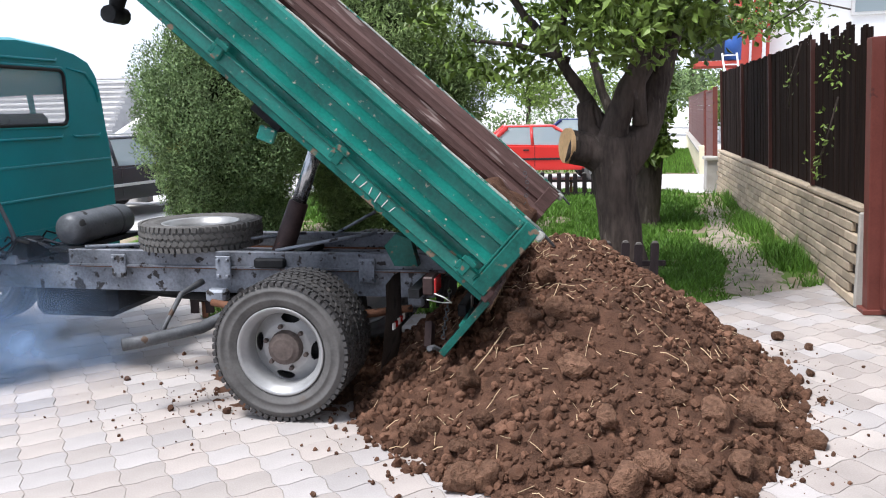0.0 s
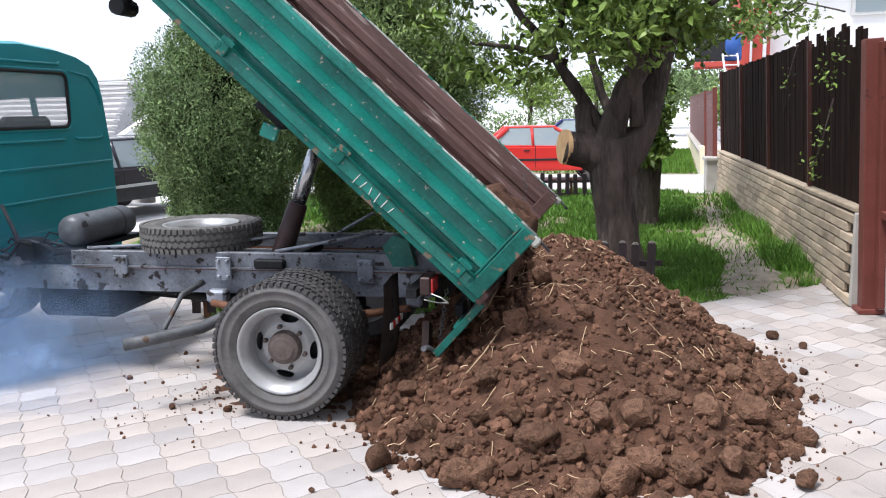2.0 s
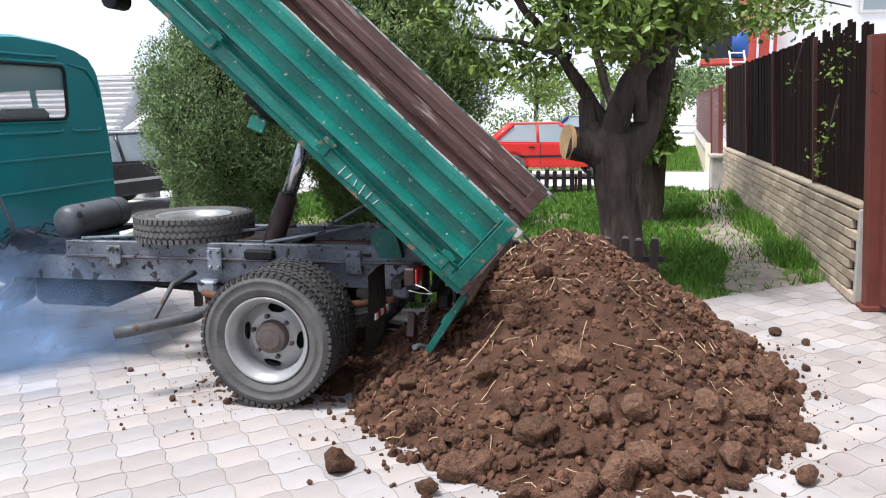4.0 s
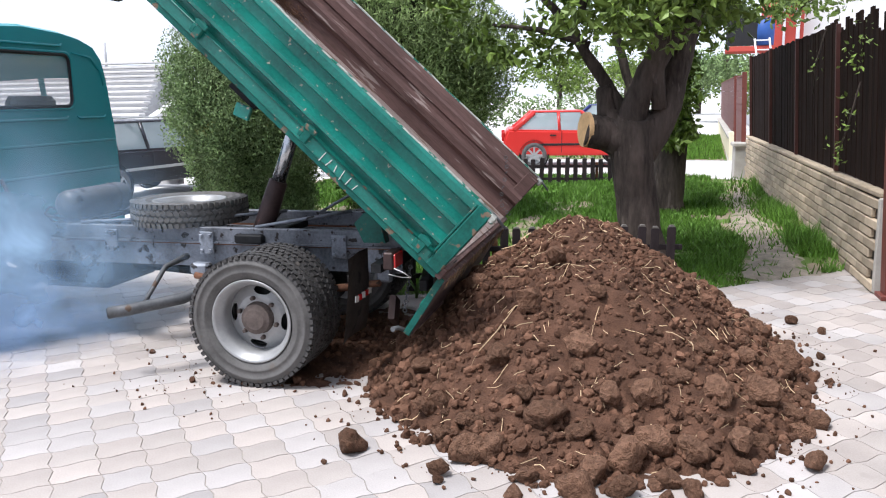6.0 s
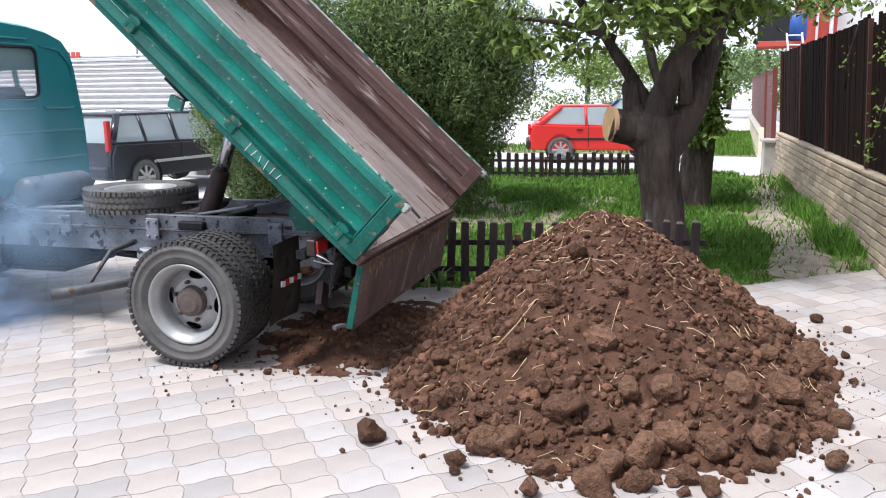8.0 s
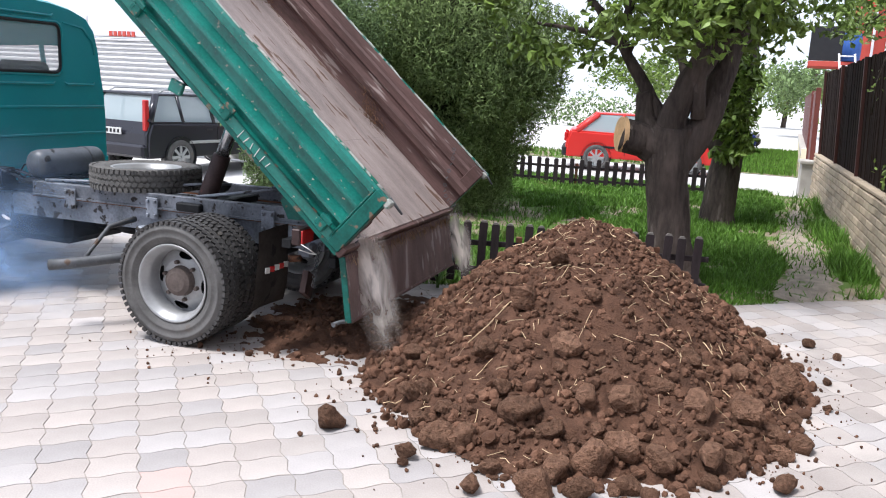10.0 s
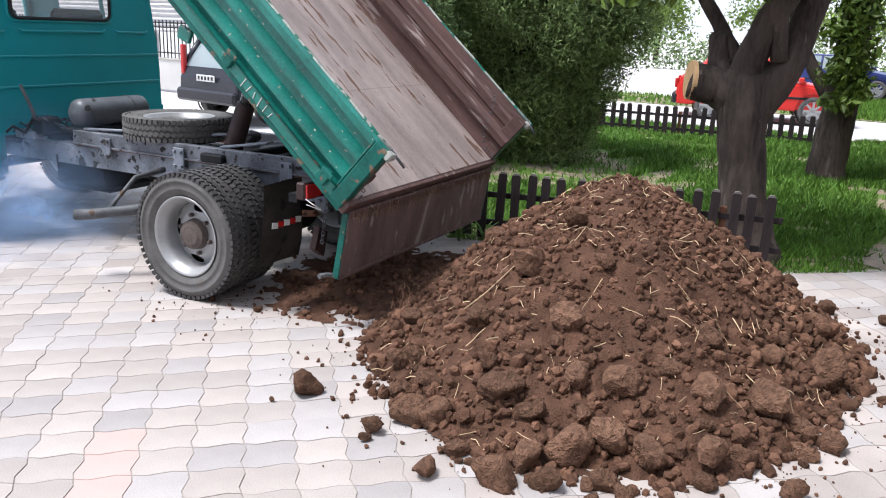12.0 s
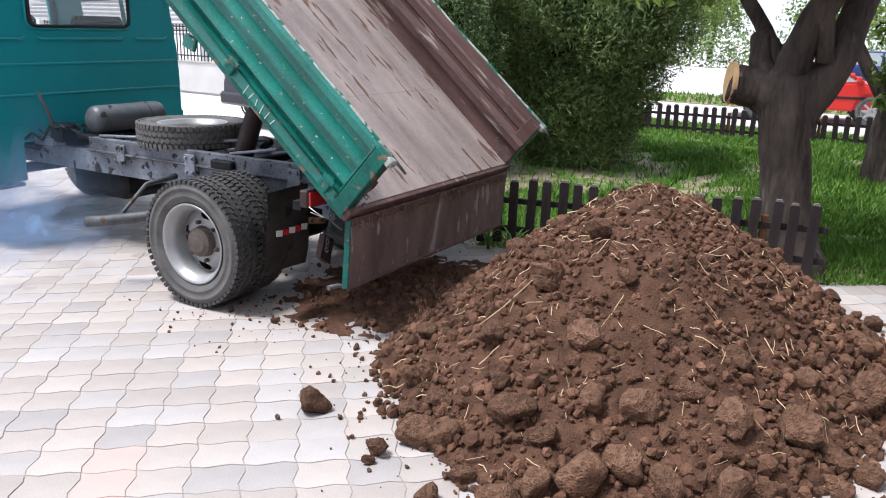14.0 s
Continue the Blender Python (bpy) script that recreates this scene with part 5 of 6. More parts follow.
def conifer(x, y, r0, h, mat, seed, count, label, lean=0.0, size=0.10, waist=0.45, narrow=0.40):
    t = empty("shrub", pose(x, y, 0))
    tagged(t, label, "shrub")
    for k in range(5):
        a = k * 1.3 + seed
        limb([(0.15 * math.cos(a), 0.15 * math.sin(a), -0.05), (0.3 * math.cos(a), 0.3 * math.sin(a), 0.5), (0.5 * math.cos(a), 0.5 * math.sin(a), h * 0.6)], [0.09, 0.06, 0.02], "stem", t, 8)
    rnd = random.Random(seed)
    blobs = []
    for k in range(340):
        u = rnd.random()
        z = 0.12 + h * u
        rr = r0 * (0.80 + 0.55 * u - 1.25 * u ** 2.6) * min(1, max(waist, 0.18 + 1.35 * u)) * rnd.uniform(0.68, 1.04)
        a = rnd.uniform(0, 6.283)
        q = rnd.uniform(0.14, 0.30) * (1.1 - 0.35 * u) * max(1.0, r0 / 1.45)
        blobs.append(((rr * math.cos(a) + lean * z, rr * math.sin(a), z), (q, q, q * 1.45)))
    for k in range(16):
        u = k / 16
        w = r0 * 0.62 * (1 - 0.6 * u) * min(1, 0.42 + 1.6 * u)
        blobs.append(((lean * h * u, 0, 0.3 + h * u * 0.9), (w, w, h * 0.1)))
    leaf_cloud("crown", blobs, count, size, mat, seed, t, "", 0.45, -0.6, narrow)
    # added heart that closes the view through the crown, painted as its inner shade
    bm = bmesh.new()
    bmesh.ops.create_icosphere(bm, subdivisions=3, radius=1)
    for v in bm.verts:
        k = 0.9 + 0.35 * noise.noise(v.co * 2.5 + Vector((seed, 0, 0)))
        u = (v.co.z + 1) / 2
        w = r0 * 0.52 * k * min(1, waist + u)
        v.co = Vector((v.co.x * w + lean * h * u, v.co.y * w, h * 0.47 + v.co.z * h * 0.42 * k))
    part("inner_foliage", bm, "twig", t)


plum_tree()
back_tree()
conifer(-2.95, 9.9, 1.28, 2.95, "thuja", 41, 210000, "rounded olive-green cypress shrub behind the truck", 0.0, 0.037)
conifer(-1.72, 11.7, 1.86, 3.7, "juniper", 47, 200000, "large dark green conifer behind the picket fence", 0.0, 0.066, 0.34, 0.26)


def vines():
    t = empty("vine", pose(3.64, 8.75, 0.15, 0, -2.5, WALL[2]))
    tagged(t, "thin green vine hanging over the board fence", "vine")
    for k, pts in enumerate((((-0.02, 0.15, 1.6), (-0.08, 0.3, 1.2), (-0.12, 0.5, 0.95)), ((-0.02, 1.6, 2.15), (-0.06, 1.9, 1.8), (-0.06, 2.0, 1.5)), ((0.0, -0.1, 2.3), (-0.1, 0.9, 2.5), (-0.2, 2.0, 2.4)))):
        part("stem", tubed(pts, 0.008, 6), "bark", t)
    leaf_cloud("leaves", [((-0.10, 0.25, 1.35), (0.10, 0.22, 0.28)), ((-0.13, 0.45, 1.0), (0.10, 0.28, 0.16)), ((-0.06, 0.0, 1.95), (0.12, 0.2, 0.2)), ((-0.1, 0.15, 1.75), (0.1, 0.2, 0.2)), ((-0.07, 1.9, 1.8), (0.08, 0.14, 0.18)),
                          ((-0.1, 0.6, 2.3), (0.15, 0.5, 0.12)), ((-0.2, 1.7, 2.42), (0.2, 0.6, 0.14)), ((-0.35, 2.6, 2.5), (0.3, 0.6, 0.18))], 300, 0.046, "leaf", 31, t, "", 0.95, 0.3)


vines()


def grass_stuff():
    r = np.random.RandomState(17)
    n = 210000
    x = r.uniform(-4.9, 3.6, n)
    start = np.array([lawn_edge(q) for q in x])
    y = start + (17.5 - start) * r.rand(n) ** 1.5
    wall_face = WALL[0] - math.tan(radians(WALL[2])) * (y - WALL[1])
    path = np.abs(x - (2.96 - 0.03 * (y - 9.8) + 0.06 * np.sin(y * 0.9))) < (0.30 + 0.08 * np.sin(y * 2.3))
    bare = np.hypot((x + 1.9) / 2.0, (y - 11.2) / 1.8) < 1.0 + 0.15 * np.sin(x * 9)
    patch = np.array([noise.noise(Vector((a * 1.1, b * 1.1, 5))) for a, b in zip(x, y)])
    edge = (y < start + 0.35) & (r.rand(n) < 0.6)
    front = (x > wall_face - 0.02) | (x < -4.9 + 0.1)
    ok = ~((path & (r.rand(n) < 0.93)) | (bare & (r.rand(n) < 0.93)) | (patch < -0.36) & (r.rand(n) < 0.8) | edge | front)
    x, y, patch, wall_face = x[ok], y[ok], patch[ok], wall_face[ok]
    n = len(x)
    h = (0.035 + 0.05 * r.rand(n)) * (1.0 + 0.7 * np.clip(patch, -0.3, 0.6)) * (1 + 0.2 * np.clip((y - 9) / 4, 0, 1))
    near_wall = x > wall_face - 0.45
    h[near_wall] *= 1.0 + 1.6 * r.rand(near_wall.sum()) * (np.sin(y[near_wall] * 2.1) > -0.3)
    a, w = r.rand(n) * 6.283, (0.0055 + 0.005 * r.rand(n)) * (1 + 0.1 * (y - 8))
    lean = r.normal(size=(n, 2)) * 0.45 * h[:, None]
    z0 = np.array([lawn_height(p, q) for p, q in zip(x, y)])
    p0 = np.stack([x - np.cos(a) * w, y - np.sin(a) * w, z0], 1)
    p1 = np.stack([x + np.cos(a) * w, y + np.sin(a) * w, z0], 1)
    p2 = np.stack([x + lean[:, 0], y + lean[:, 1], z0 + h], 1)
    v = np.stack([p0, p1, p2], 1).reshape(-1, 3)
    tagged(mesh("grass", v.tolist(), np.arange(3 * n).reshape(-1, 3).tolist(), "grass"), "patchy green lawn grass, taller along the wall", "grass", "", "stuff")
    n = 16000
    x, y = np.concatenate([r.uniform(-40, -0.3, n // 2), r.uniform(-0.15, 2.75, n // 2)]), np.concatenate([r.uniform(22.7, 25.7, n // 2), r.uniform(22.7, 34.5, n // 2)])
    h, a = 0.06 + 0.08 * r.rand(n), r.rand(n) * 6.283
    w = 0.03
    v = np.stack([np.stack([x - np.cos(a) * w, y - np.sin(a) * w, 0 * x], 1), np.stack([x + np.cos(a) * w, y + np.sin(a) * w, 0 * x], 1), np.stack([x, y, h], 1)], 1).reshape(-1, 3)
    tagged(mesh("verge_grass", v.tolist(), np.arange(3 * n).reshape(-1, 3).tolist(), "grass"), "short grass on the street verge", "grass", "", "stuff")


grass_stuff()


def strap_plant(x, y, k):
    t = empty("iris_plant", pose(x, y, 0))
    tagged(t, "tuft of green strap leaves by the picket fence", "plant")
    r = random.Random(k)
    for j in range(16):
        a, ln = r.uniform(0, 6.28), r.uniform(0.18, 0.36)
        bm = bmesh.new()
        prev = None
        for q in range(5):
            u = q / 4
            d = ln * 0.75 * u * u
            z = ln * (u - 0.35 * u * u * u)
            w = 0.013 * (1 - u) + 0.001
            c, s = math.cos(a), math.sin(a)
            row = [bm.verts.new((c * d - s * w, s * d + c * w, z)), bm.verts.new((c * d + s * w, s * d - c * w, z))]
            if prev:
                bm.faces.new((prev[0], prev[1], row[1], row[0]))
            prev = row
        part("leaf", bm, "weed", t)


strap_plant(0.02, 7.36, 1)
strap_plant(-0.2, 7.33, 2)
strap_plant(-0.75, 7.15, 3)


# ---------------------------------------------------------------- parked cars
def car(name, m, paint, label, L=3.7, H=1.4, W=1.62, estate=False, plate_bars=True):
    """Parked car: x forward, wheels on the ground."""
    c = empty(name, m)
    tagged(c, label, "car")
    hl = L / 2
    lower = [(-hl, 0.42), (-hl + 0.02, 0.30), (hl - 0.05, 0.28), (hl, 0.45), (hl - 0.06, 0.64), (hl - 0.35, 0.76), (hl - 0.95, 0.86), (-hl + 0.10, 0.92), (-hl + 0.02, 0.70)]
    body = bmesh.new()
    secs = ((-W / 2, 0.94), (-W / 2 + 0.06, 1.0), (W / 2 - 0.06, 1.0), (W / 2, 0.94))
    rows = [[body.verts.new((x * (1 if k == 1.0 else 0.985), y, 0.32 + (z - 0.32) * k)) for x, z in lower] for y, k in secs]
    for a, b in zip(rows, rows[1:]):
        for i in range(len(a)):
            body.faces.new((a[i], a[(i + 1) % len(a)], b[(i + 1) % len(a)], b[i]))
    body.faces.new(rows[0])
    body.faces.new(rows[-1])
    bmesh.ops.recalc_face_normals(body, faces=body.faces)
    bmesh.ops.bevel(body, geom=[e for e in body.edges if e.calc_face_angle(0) > 0.5], offset=0.03, segments=2, affect="EDGES")
    part("body", body, paint, c)
    back = -hl + (0.08 if estate else 0.22)
    roof_b, roof_f = back + (0.28 if estate else 0.50), hl - 1.70
    base_f = hl - 0.92
    def cabin(inset, z0, z1, y0, y1, g=0.0):
        poly = [(back + g, z0), (base_f - g, z0), (roof_f - g * 0.6, z1), (roof_b + g * 0.6, z1)]
        bm = bmesh.new()
        lo = []
        for s in (-1, 1):
            lo.append([bm.verts.new((x, s * (y0 if k < 2 else y1), z)) for k, (x, z) in enumerate(poly)])
        for i in range(4):
            bm.faces.new((lo[0][i], lo[0][(i + 1) % 4], lo[1][(i + 1) % 4], lo[1][i]))
        bm.faces.new(lo[0])
        bm.faces.new(lo[1])
        bmesh.ops.recalc_face_normals(bm, faces=bm.faces)
        return bm
    glass_bm = cabin(0, 0.86, H - 0.04, W / 2 - 0.045, W / 2 - 0.19)
    part("window_glass", glass_bm, "car_glass", c, "dark car windows")
    roof = bmesh.new()
    box(roof, ((roof_b + roof_f) / 2, 0, H - 0.03), (roof_f - roof_b + 0.10, W - 0.36, 0.05), None, 0.02)
    part("roof", roof, paint, c)
    for s in (1, -1):
        def strut(x0, z0, x1, z1, r):
            return tubed([(x0, s * (W / 2 - 0.05), z0), (x1, s * (W / 2 - 0.185), z1)], r, 8)
        part("front_pillar", strut(base_f, 0.85, roof_f, H - 0.04, 0.035), paint, c)
        part("rear_pillar", strut(back + 0.03, 0.88, roof_b, H - 0.04, 0.06), paint, c)
        mid = (base_f + back) / 2
        part("middle_pillar", strut(mid - 0.1, 0.86, mid - 0.12, H - 0.04, 0.035), paint, c)
        if estate:
            part("quarter_pillar", strut(back + 0.75, 0.86, back + 0.72, H - 0.04, 0.03), paint, c)
            part("roof_bar", tubed([(roof_b + 0.1, s * (W / 2 - 0.22), H), (roof_b + 0.2, s * (W / 2 - 0.22), H + 0.05), (roof_f - 0.1, s * (W / 2 - 0.22), H + 0.04), (roof_f, s * (W / 2 - 0.22), H)], 0.014, 6), "alloy", c)
        part("side_moulding", boxed((0, s * (W / 2 + 0.002), 0.55), (L * 0.55, 0.02, 0.05), None, 0.005), "trim" if not estate else "alloy", c)
        part("door_gap", boxed((mid - 0.05, s * (W / 2 + 0.001), 0.62), (0.012, 0.008, 0.5)), "trim", c)
        part("door_handle", boxed((mid - 0.25, s * (W / 2 + 0.012), 0.76), (0.14, 0.02, 0.03), None, 0.005), "trim", c)
        part("mirror", boxed((base_f - 0.1, s * (W / 2 + 0.06), 0.92), (0.10, 0.16, 0.11), None, 0.02), paint, c)
        lampz = (1.0, 0.5) if estate else (0.74, 0.2)
        part("tail_lamp", boxed((-hl + (0.07 if estate else 0.01), s * (W / 2 - 0.09), lampz[0]), (0.08, 0.09, lampz[1]), None, 0.015), "lamp_red", c, "red tail lamp")
        part("head_lamp", boxed((hl - 0.04, s * (W / 2 - 0.25), 0.62), (0.06, 0.34, 0.13), None, 0.02), "alloy", c)
        for x in (-hl + 0.72, hl - (0.98 if estate else 0.72)):
            part("wheel_arch", lathe([(0.34, -0.03), (0.345, 0.012), (0.31, 0.012)], 26, "y"), "trim", c, "", pose(x, s * (W / 2 - 0.005), 0.31))
            w = part("wheel", lathe([(0.19, -0.09), (0.28, -0.095), (0.305, -0.06), (0.305, 0.06), (0.28, 0.095), (0.19, 0.09)], 30, "y", True, True), "rubber", c, "", pose(x, s * (W / 2 - 0.08), 0.305))
            hubm = bmesh.new()
            for k in range(8):
                v = box(hubm, (0.10, s * 0.085, 0), (0.17, 0.02, 0.045))
                bmesh.ops.rotate(hubm, verts=v, cent=(0, 0, 0), matrix=Matrix.Rotation(2 * math.pi * k / 8, 3, "Y"))
            part("rim", lathe([(0.0, s * 0.07), (0.05, s * 0.09), (0.06, s * 0.05), (0.17, s * 0.04), (0.195, s * 0.098), (0.2, s * 0.06)], 26, "y"), "alloy", w)
            part("spokes", hubm, "alloy", w)
    part("rear_bumper", boxed((-hl + 0.0, 0, 0.42), (0.14, W - 0.04, 0.22), None, 0.04), "trim" if not estate else paint, c)
    part("front_bumper", boxed((hl - 0.02, 0, 0.40), (0.14, W - 0.06, 0.22), None, 0.04), "trim" if not estate else paint, c)
    num = part("number_plate", boxed((-hl - (0.02 if estate else 0.08), 0, 0.72 if estate else 0.45), (0.012, 0.50, 0.11), None, 0.003), "white_strip", c)
    for k in range(5):
        part("mark_bar", boxed((-hl - (0.0275 if estate else 0.0875), -0.18 + 0.09 * k, 0.72 if estate else 0.45), (0.003, 0.05, 0.06)), "iron", num)
    # rear glass of the hatch
    return c


car("hatchback", pose(-0.68, 20.7, 0, 0, 0, 14), "car_red", "small bright red hatchback parked along the street", 3.5, 1.32, 1.55)
car("estate_car", pose(-7.55, 13.5, 0, 0, 0, 84), "car_black", "black estate car with roof bars parked on the street", 4.1, 1.36, 1.64, True)
car("blue_car", pose(-0.5, 31.5, 0, 0, 0, 0), "car_blue", "dark blue car parked farther down the street", 3.9, 1.32, 1.65)


# ---------------------------------------------------------------- buildings and distance
def grandstand():
    g = empty("grandstand", pose(-22.4, 18.6, 0) @ Matrix.Scale(0.66, 4))
    tagged(g, "white terraced stand with rows of pale benches", "building")
    part("front_wall", boxed((0, 0, 0.95), (34, 0.3, 1.9)), "white", g)
    for k in range(11):
        part("riser", boxed((-0.6 * k * 0.3, 0.5 + 0.62 * k, 0.95 + 0.115 * k), (33 - 0.3 * k, 0.6, 1.9 + 0.23 * k)), "grey", g)
        part("bench", boxed((-0.6 * k * 0.3, 0.36 + 0.62 * k, 2.02 + 0.23 * k), (33 - 0.3 * k, 0.40, 0.10), None, 0.02), "rooftile", g, "pale bench row")
    for k in range(6):
        part("red_mark", boxed((5.0 + 0.30 * k, 6.3, 4.42), (0.2, 0.06, 0.26)), "redwall", g)
    part("end_wall", extrude([(-0.2, 0), (8, 0), (8, 5.0), (0, 1.9)], 16.9, 17.2, "yz"), "white", g)
    for k in range(5):
        part("mast", tubed([(-12 + 7 * k, 7.6, 3.5), (-12 + 7 * k, 7.6, 5.4)], 0.06, 6), "grey", g)
    for k in range(9):
        part("pier", boxed((-14 + 3.5 * k, -0.2, 0.95), (0.4, 0.14, 1.9)), "grey", g)


def street_wall():
    w = empty("street_railing", pose(-17.1, 15.2, 0) @ Matrix.Scale(0.71, 4))
    tagged(w, "pale rendered wall topped with black iron railings", "wall")
    part("plinth", boxed((0, 0, 0.5), (26, 0.25, 1.0)), "concrete", w, "stained pale plinth")
    part("cap", boxed((0, 0, 1.02), (26, 0.32, 0.06), None, 0.01), "cap", w)
    bm = boxed((0, 0, 0), (0.028, 0.028, 1.25))
    me = bpy.data.meshes.new("bar")
    bm.to_mesh(me)
    bm.free()
    me.materials.append(M["iron"])
    for k in range(108):
        share("bar", me, w, pose(-12.9 + 0.185 * k, 0, 1.66))
    for z in (1.22, 2.05, 2.2):
        part("rail", boxed((-3.0, 0, z), (20, 0.04, 0.04)), "iron", w)
    for k in (0, 1, 2):
        part("pillar", boxed((-13 + 3.71 * k, 0, 1.15), (0.4, 0.4, 2.3), None, 0.02), "white", w)


def right_house():
    h = empty("house", pose(3.67, 26.6, 0) @ Matrix.Scale(0.9, 4))
    tagged(h, "white and red plastered house behind the fence", "house")
    part("red_wall", boxed((0.72, 3.0, 4.0), (0.95, 6.0, 8.0)), "redwall", h, "red-plastered corner")
    part("white_wall", boxed((6.2, 3.4, 3.4), (10.0, 6.0, 6.8)), "white", h)
    part("cream_wall", boxed((8.3, 0.36, 4.35), (5.6, 0.1, 2.4)), "cream", h)
    part("downpipe", tubed([(1.02, -0.12, 0), (1.02, -0.12, 7.5)], 0.06, 8), "pipe_white", h)
    part("downpipe", tubed([(0.62, -0.12, 0), (0.62, -0.12, 7.5)], 0.04, 8), "pipe_white", h)
    part("gutter", tubed([(0.2, -0.5, 5.2), (1.4, -0.3, 5.75)], 0.09, 8), "pipe_white", h)
    b = part("balcony", boxed((-0.42, -0.2, 3.16), (1.35, 1.6, 0.16), None, 0.01), "redwall", h, "balcony with dark railing")
    part("balcony_rail", boxed((-0.65, -0.95, 3.75), (0.9, 0.05, 1.0)), "trim", b)
    part("water_drum", lathe([(0.0, 0.0), (0.3, 0.0), (0.31, 0.4), (0.3, 0.8), (0.0, 0.82)], 18, "z"), "blue", b, "blue plastic drum", pose(0.0, -0.75, 3.26))
    lad = empty("ladder", pose(3.59, 25.4, 0) @ Matrix.Scale(0.9, 4))
    tagged(lad, "light metal ladder leaning over the fence", "ladder")
    for s in (0, 0.42):
        part("stile", tubed([(s - 0.20, 0, 3.45), (s + 0.34, 0, 0.0)], 0.03, 6), "alu", lad)
    for k in range(11):
        part("rung", tubed([(-0.19 + 0.044 * k, 0, 3.38 - 0.28 * k), (0.23 + 0.044 * k, 0, 3.38 - 0.28 * k)], 0.022, 6), "alu", lad)
    for x, z in ((4.2, 5.2), (7.6, 5.2)):
        w = part("window", boxed((x, 0.35, z), (1.3, 0.12, 1.3), None, 0.02), "white_strip", h)
        part("pane", boxed((x, 0.28, z), (1.1, 0.02, 1.1)), "car_glass", w)
    part("roof", extrude([(-0.4, 6.8), (6.8, 6.8), (3.2, 9.2)], 1.0, 11.6, "yz"), "rooftile", h)


def far_trees():
    r = random.Random(77)
    for k, (x, y, s, tone) in enumerate(((-3.5, 62, 5.0, "leaf"), (1.5, 70, 5.5, "leaf"), (-9, 66, 5.5, "leaf"), (-16, 60, 5, "leaf"), (3.2, 52, 4.5, "thuja"), (6.6, 46, 4.2, "leaf"), (4.6, 41, 2.6, "leaf"), (-24, 70, 6, "leaf"), (-33, 62, 5.5, "thuja"), (-42, 74, 6, "leaf"), (10, 60, 6, "leaf"))):
        t = empty("tree", pose(x, y, 0))
        tagged(t, "distant pale green street tree", "tree", "trees along the street")
        part("trunk", tubed([(0, 0, 0), (0.1, 0, s * 0.4), (0, 0, s * 0.8)], [0.2, 0.16, 0.06], 8), "bark", t)
        blobs = [((r.gauss(0, s * 0.27), r.gauss(0, s * 0.27), s * 0.62 + r.gauss(0, s * 0.17)), (q * 1.2, q * 1.2, q)) for q in [r.uniform(0.10, 0.24) * s for _ in range(26)]]
        leaf_cloud("crown", blobs, 2600, 0.055 * s, tone, 200 + k, t, "", 0.9, 0.2)
    # roadside wall and small house far off
    f = empty("far_house", pose(-12, 110, 0))
    tagged(f, "small pale house far down the street", "house")
    part("wall", boxed((0, 0, 1.5), (9, 6, 3.0)), "white", f)
    part("roof", extrude([(-3.6, 3.0), (3.6, 3.0), (0, 5.2)], -4.9, 4.9, "yz"), "grey", f)
    hedge = empty("hedge", pose(-14, 47, 0))
    tagged(hedge, "low green hedge along the far street side", "hedge")
    leaf_cloud("foliage", [((-20 + 1.6 * k, r.uniform(-0.3, 0.3), 0.8), (1.2, 0.6, r.uniform(0.8, 1.3))) for k in range(22)], 9000, 0.2, "thuja", 301, hedge)


def shade_walls():
    # both walls are unseen, added to block skylight from the right and behind
    h = tagged(part("wall_house", boxed((4.25, 0.1, 4.6), (0.3, 14.6, 9.2)), "grey"), "unseen plain wall added to shade the right of the driveway", "wall", "", "structure")
    tagged(part("wall_south", boxed((0.5, -7.0, 2.2), (11.2, 0.3, 4.4)), "grey"), "unseen plain wall added behind the camera to close the yard and dim skylight", "wall", "", "structure")


shade_walls()
grandstand()
street_wall()
right_house()
far_trees()


# ---------------------------------------------------------------- smoke
def smoke_sheet(k, w, h, mat="smoke", label="thin blue exhaust smoke drifting from the pipe"):
    bm = bmesh.new()
    n = 14
    g = [[bm.verts.new((-1 + 2 * i / n, 0.16 * math.sin(2.2 * i / n + k) + 0.12 * math.sin(3.1 * j / n + 2 * k), -1 + 2 * j / n)) for i in range(n + 1)] for j in range(n + 1)]
    for j in range(n):
        for i in range(n):
            if math.hypot(i + 0.5 - n / 2, j + 0.5 - n / 2) < n / 2 - 0.2:
                bm.faces.new((g[j][i], g[j][i + 1], g[j + 1][i + 1], g[j + 1][i])).smooth = True
    for v in [v for v in bm.verts if not v.link_faces]:
        bm.verts.remove(v)
    ob = part("dust" if mat == "dust" else "smoke", bm, mat)
    ob.scale = (w, 0.5, h)
    ob.visible_shadow = False
    return tagged(ob, label, "dust" if mat == "dust" else "smoke", "" if mat == "dust" else "drifting exhaust smoke", "stuff")


SMOKE = [  # place beside the pipe, in the truck's space, size, drift
    (1.40, 1.02, 0.34, 0.80, 0.42, 0.10), (1.95, 0.98, 0.36, 1.10, 0.52, 0.14), (2.60, 0.90, 0.42, 1.30, 0.65, 0.18), (2.1, 1.35, 0.22, 1.30, 0.40, 0.22), (3.1, 1.15, 0.5, 1.5, 0.85, 0.26), (2.4, 0.75, 0.55, 1.4, 0.70, 0.2)]
puffs = [smoke_sheet(k, q[3], q[4]) for k, q in enumerate(SMOKE)]
cloud_puff = [smoke_sheet(9 + k, 1.4 + 0.2 * k, 1.05, "haze") for k in range(2)]
dust_near = smoke_sheet(21, 0.17, 0.56, "dust", "soft falling curtain of soil dust")
dust_far = smoke_sheet(22, 0.12, 0.40, "dust", "soft falling curtain of soil dust")


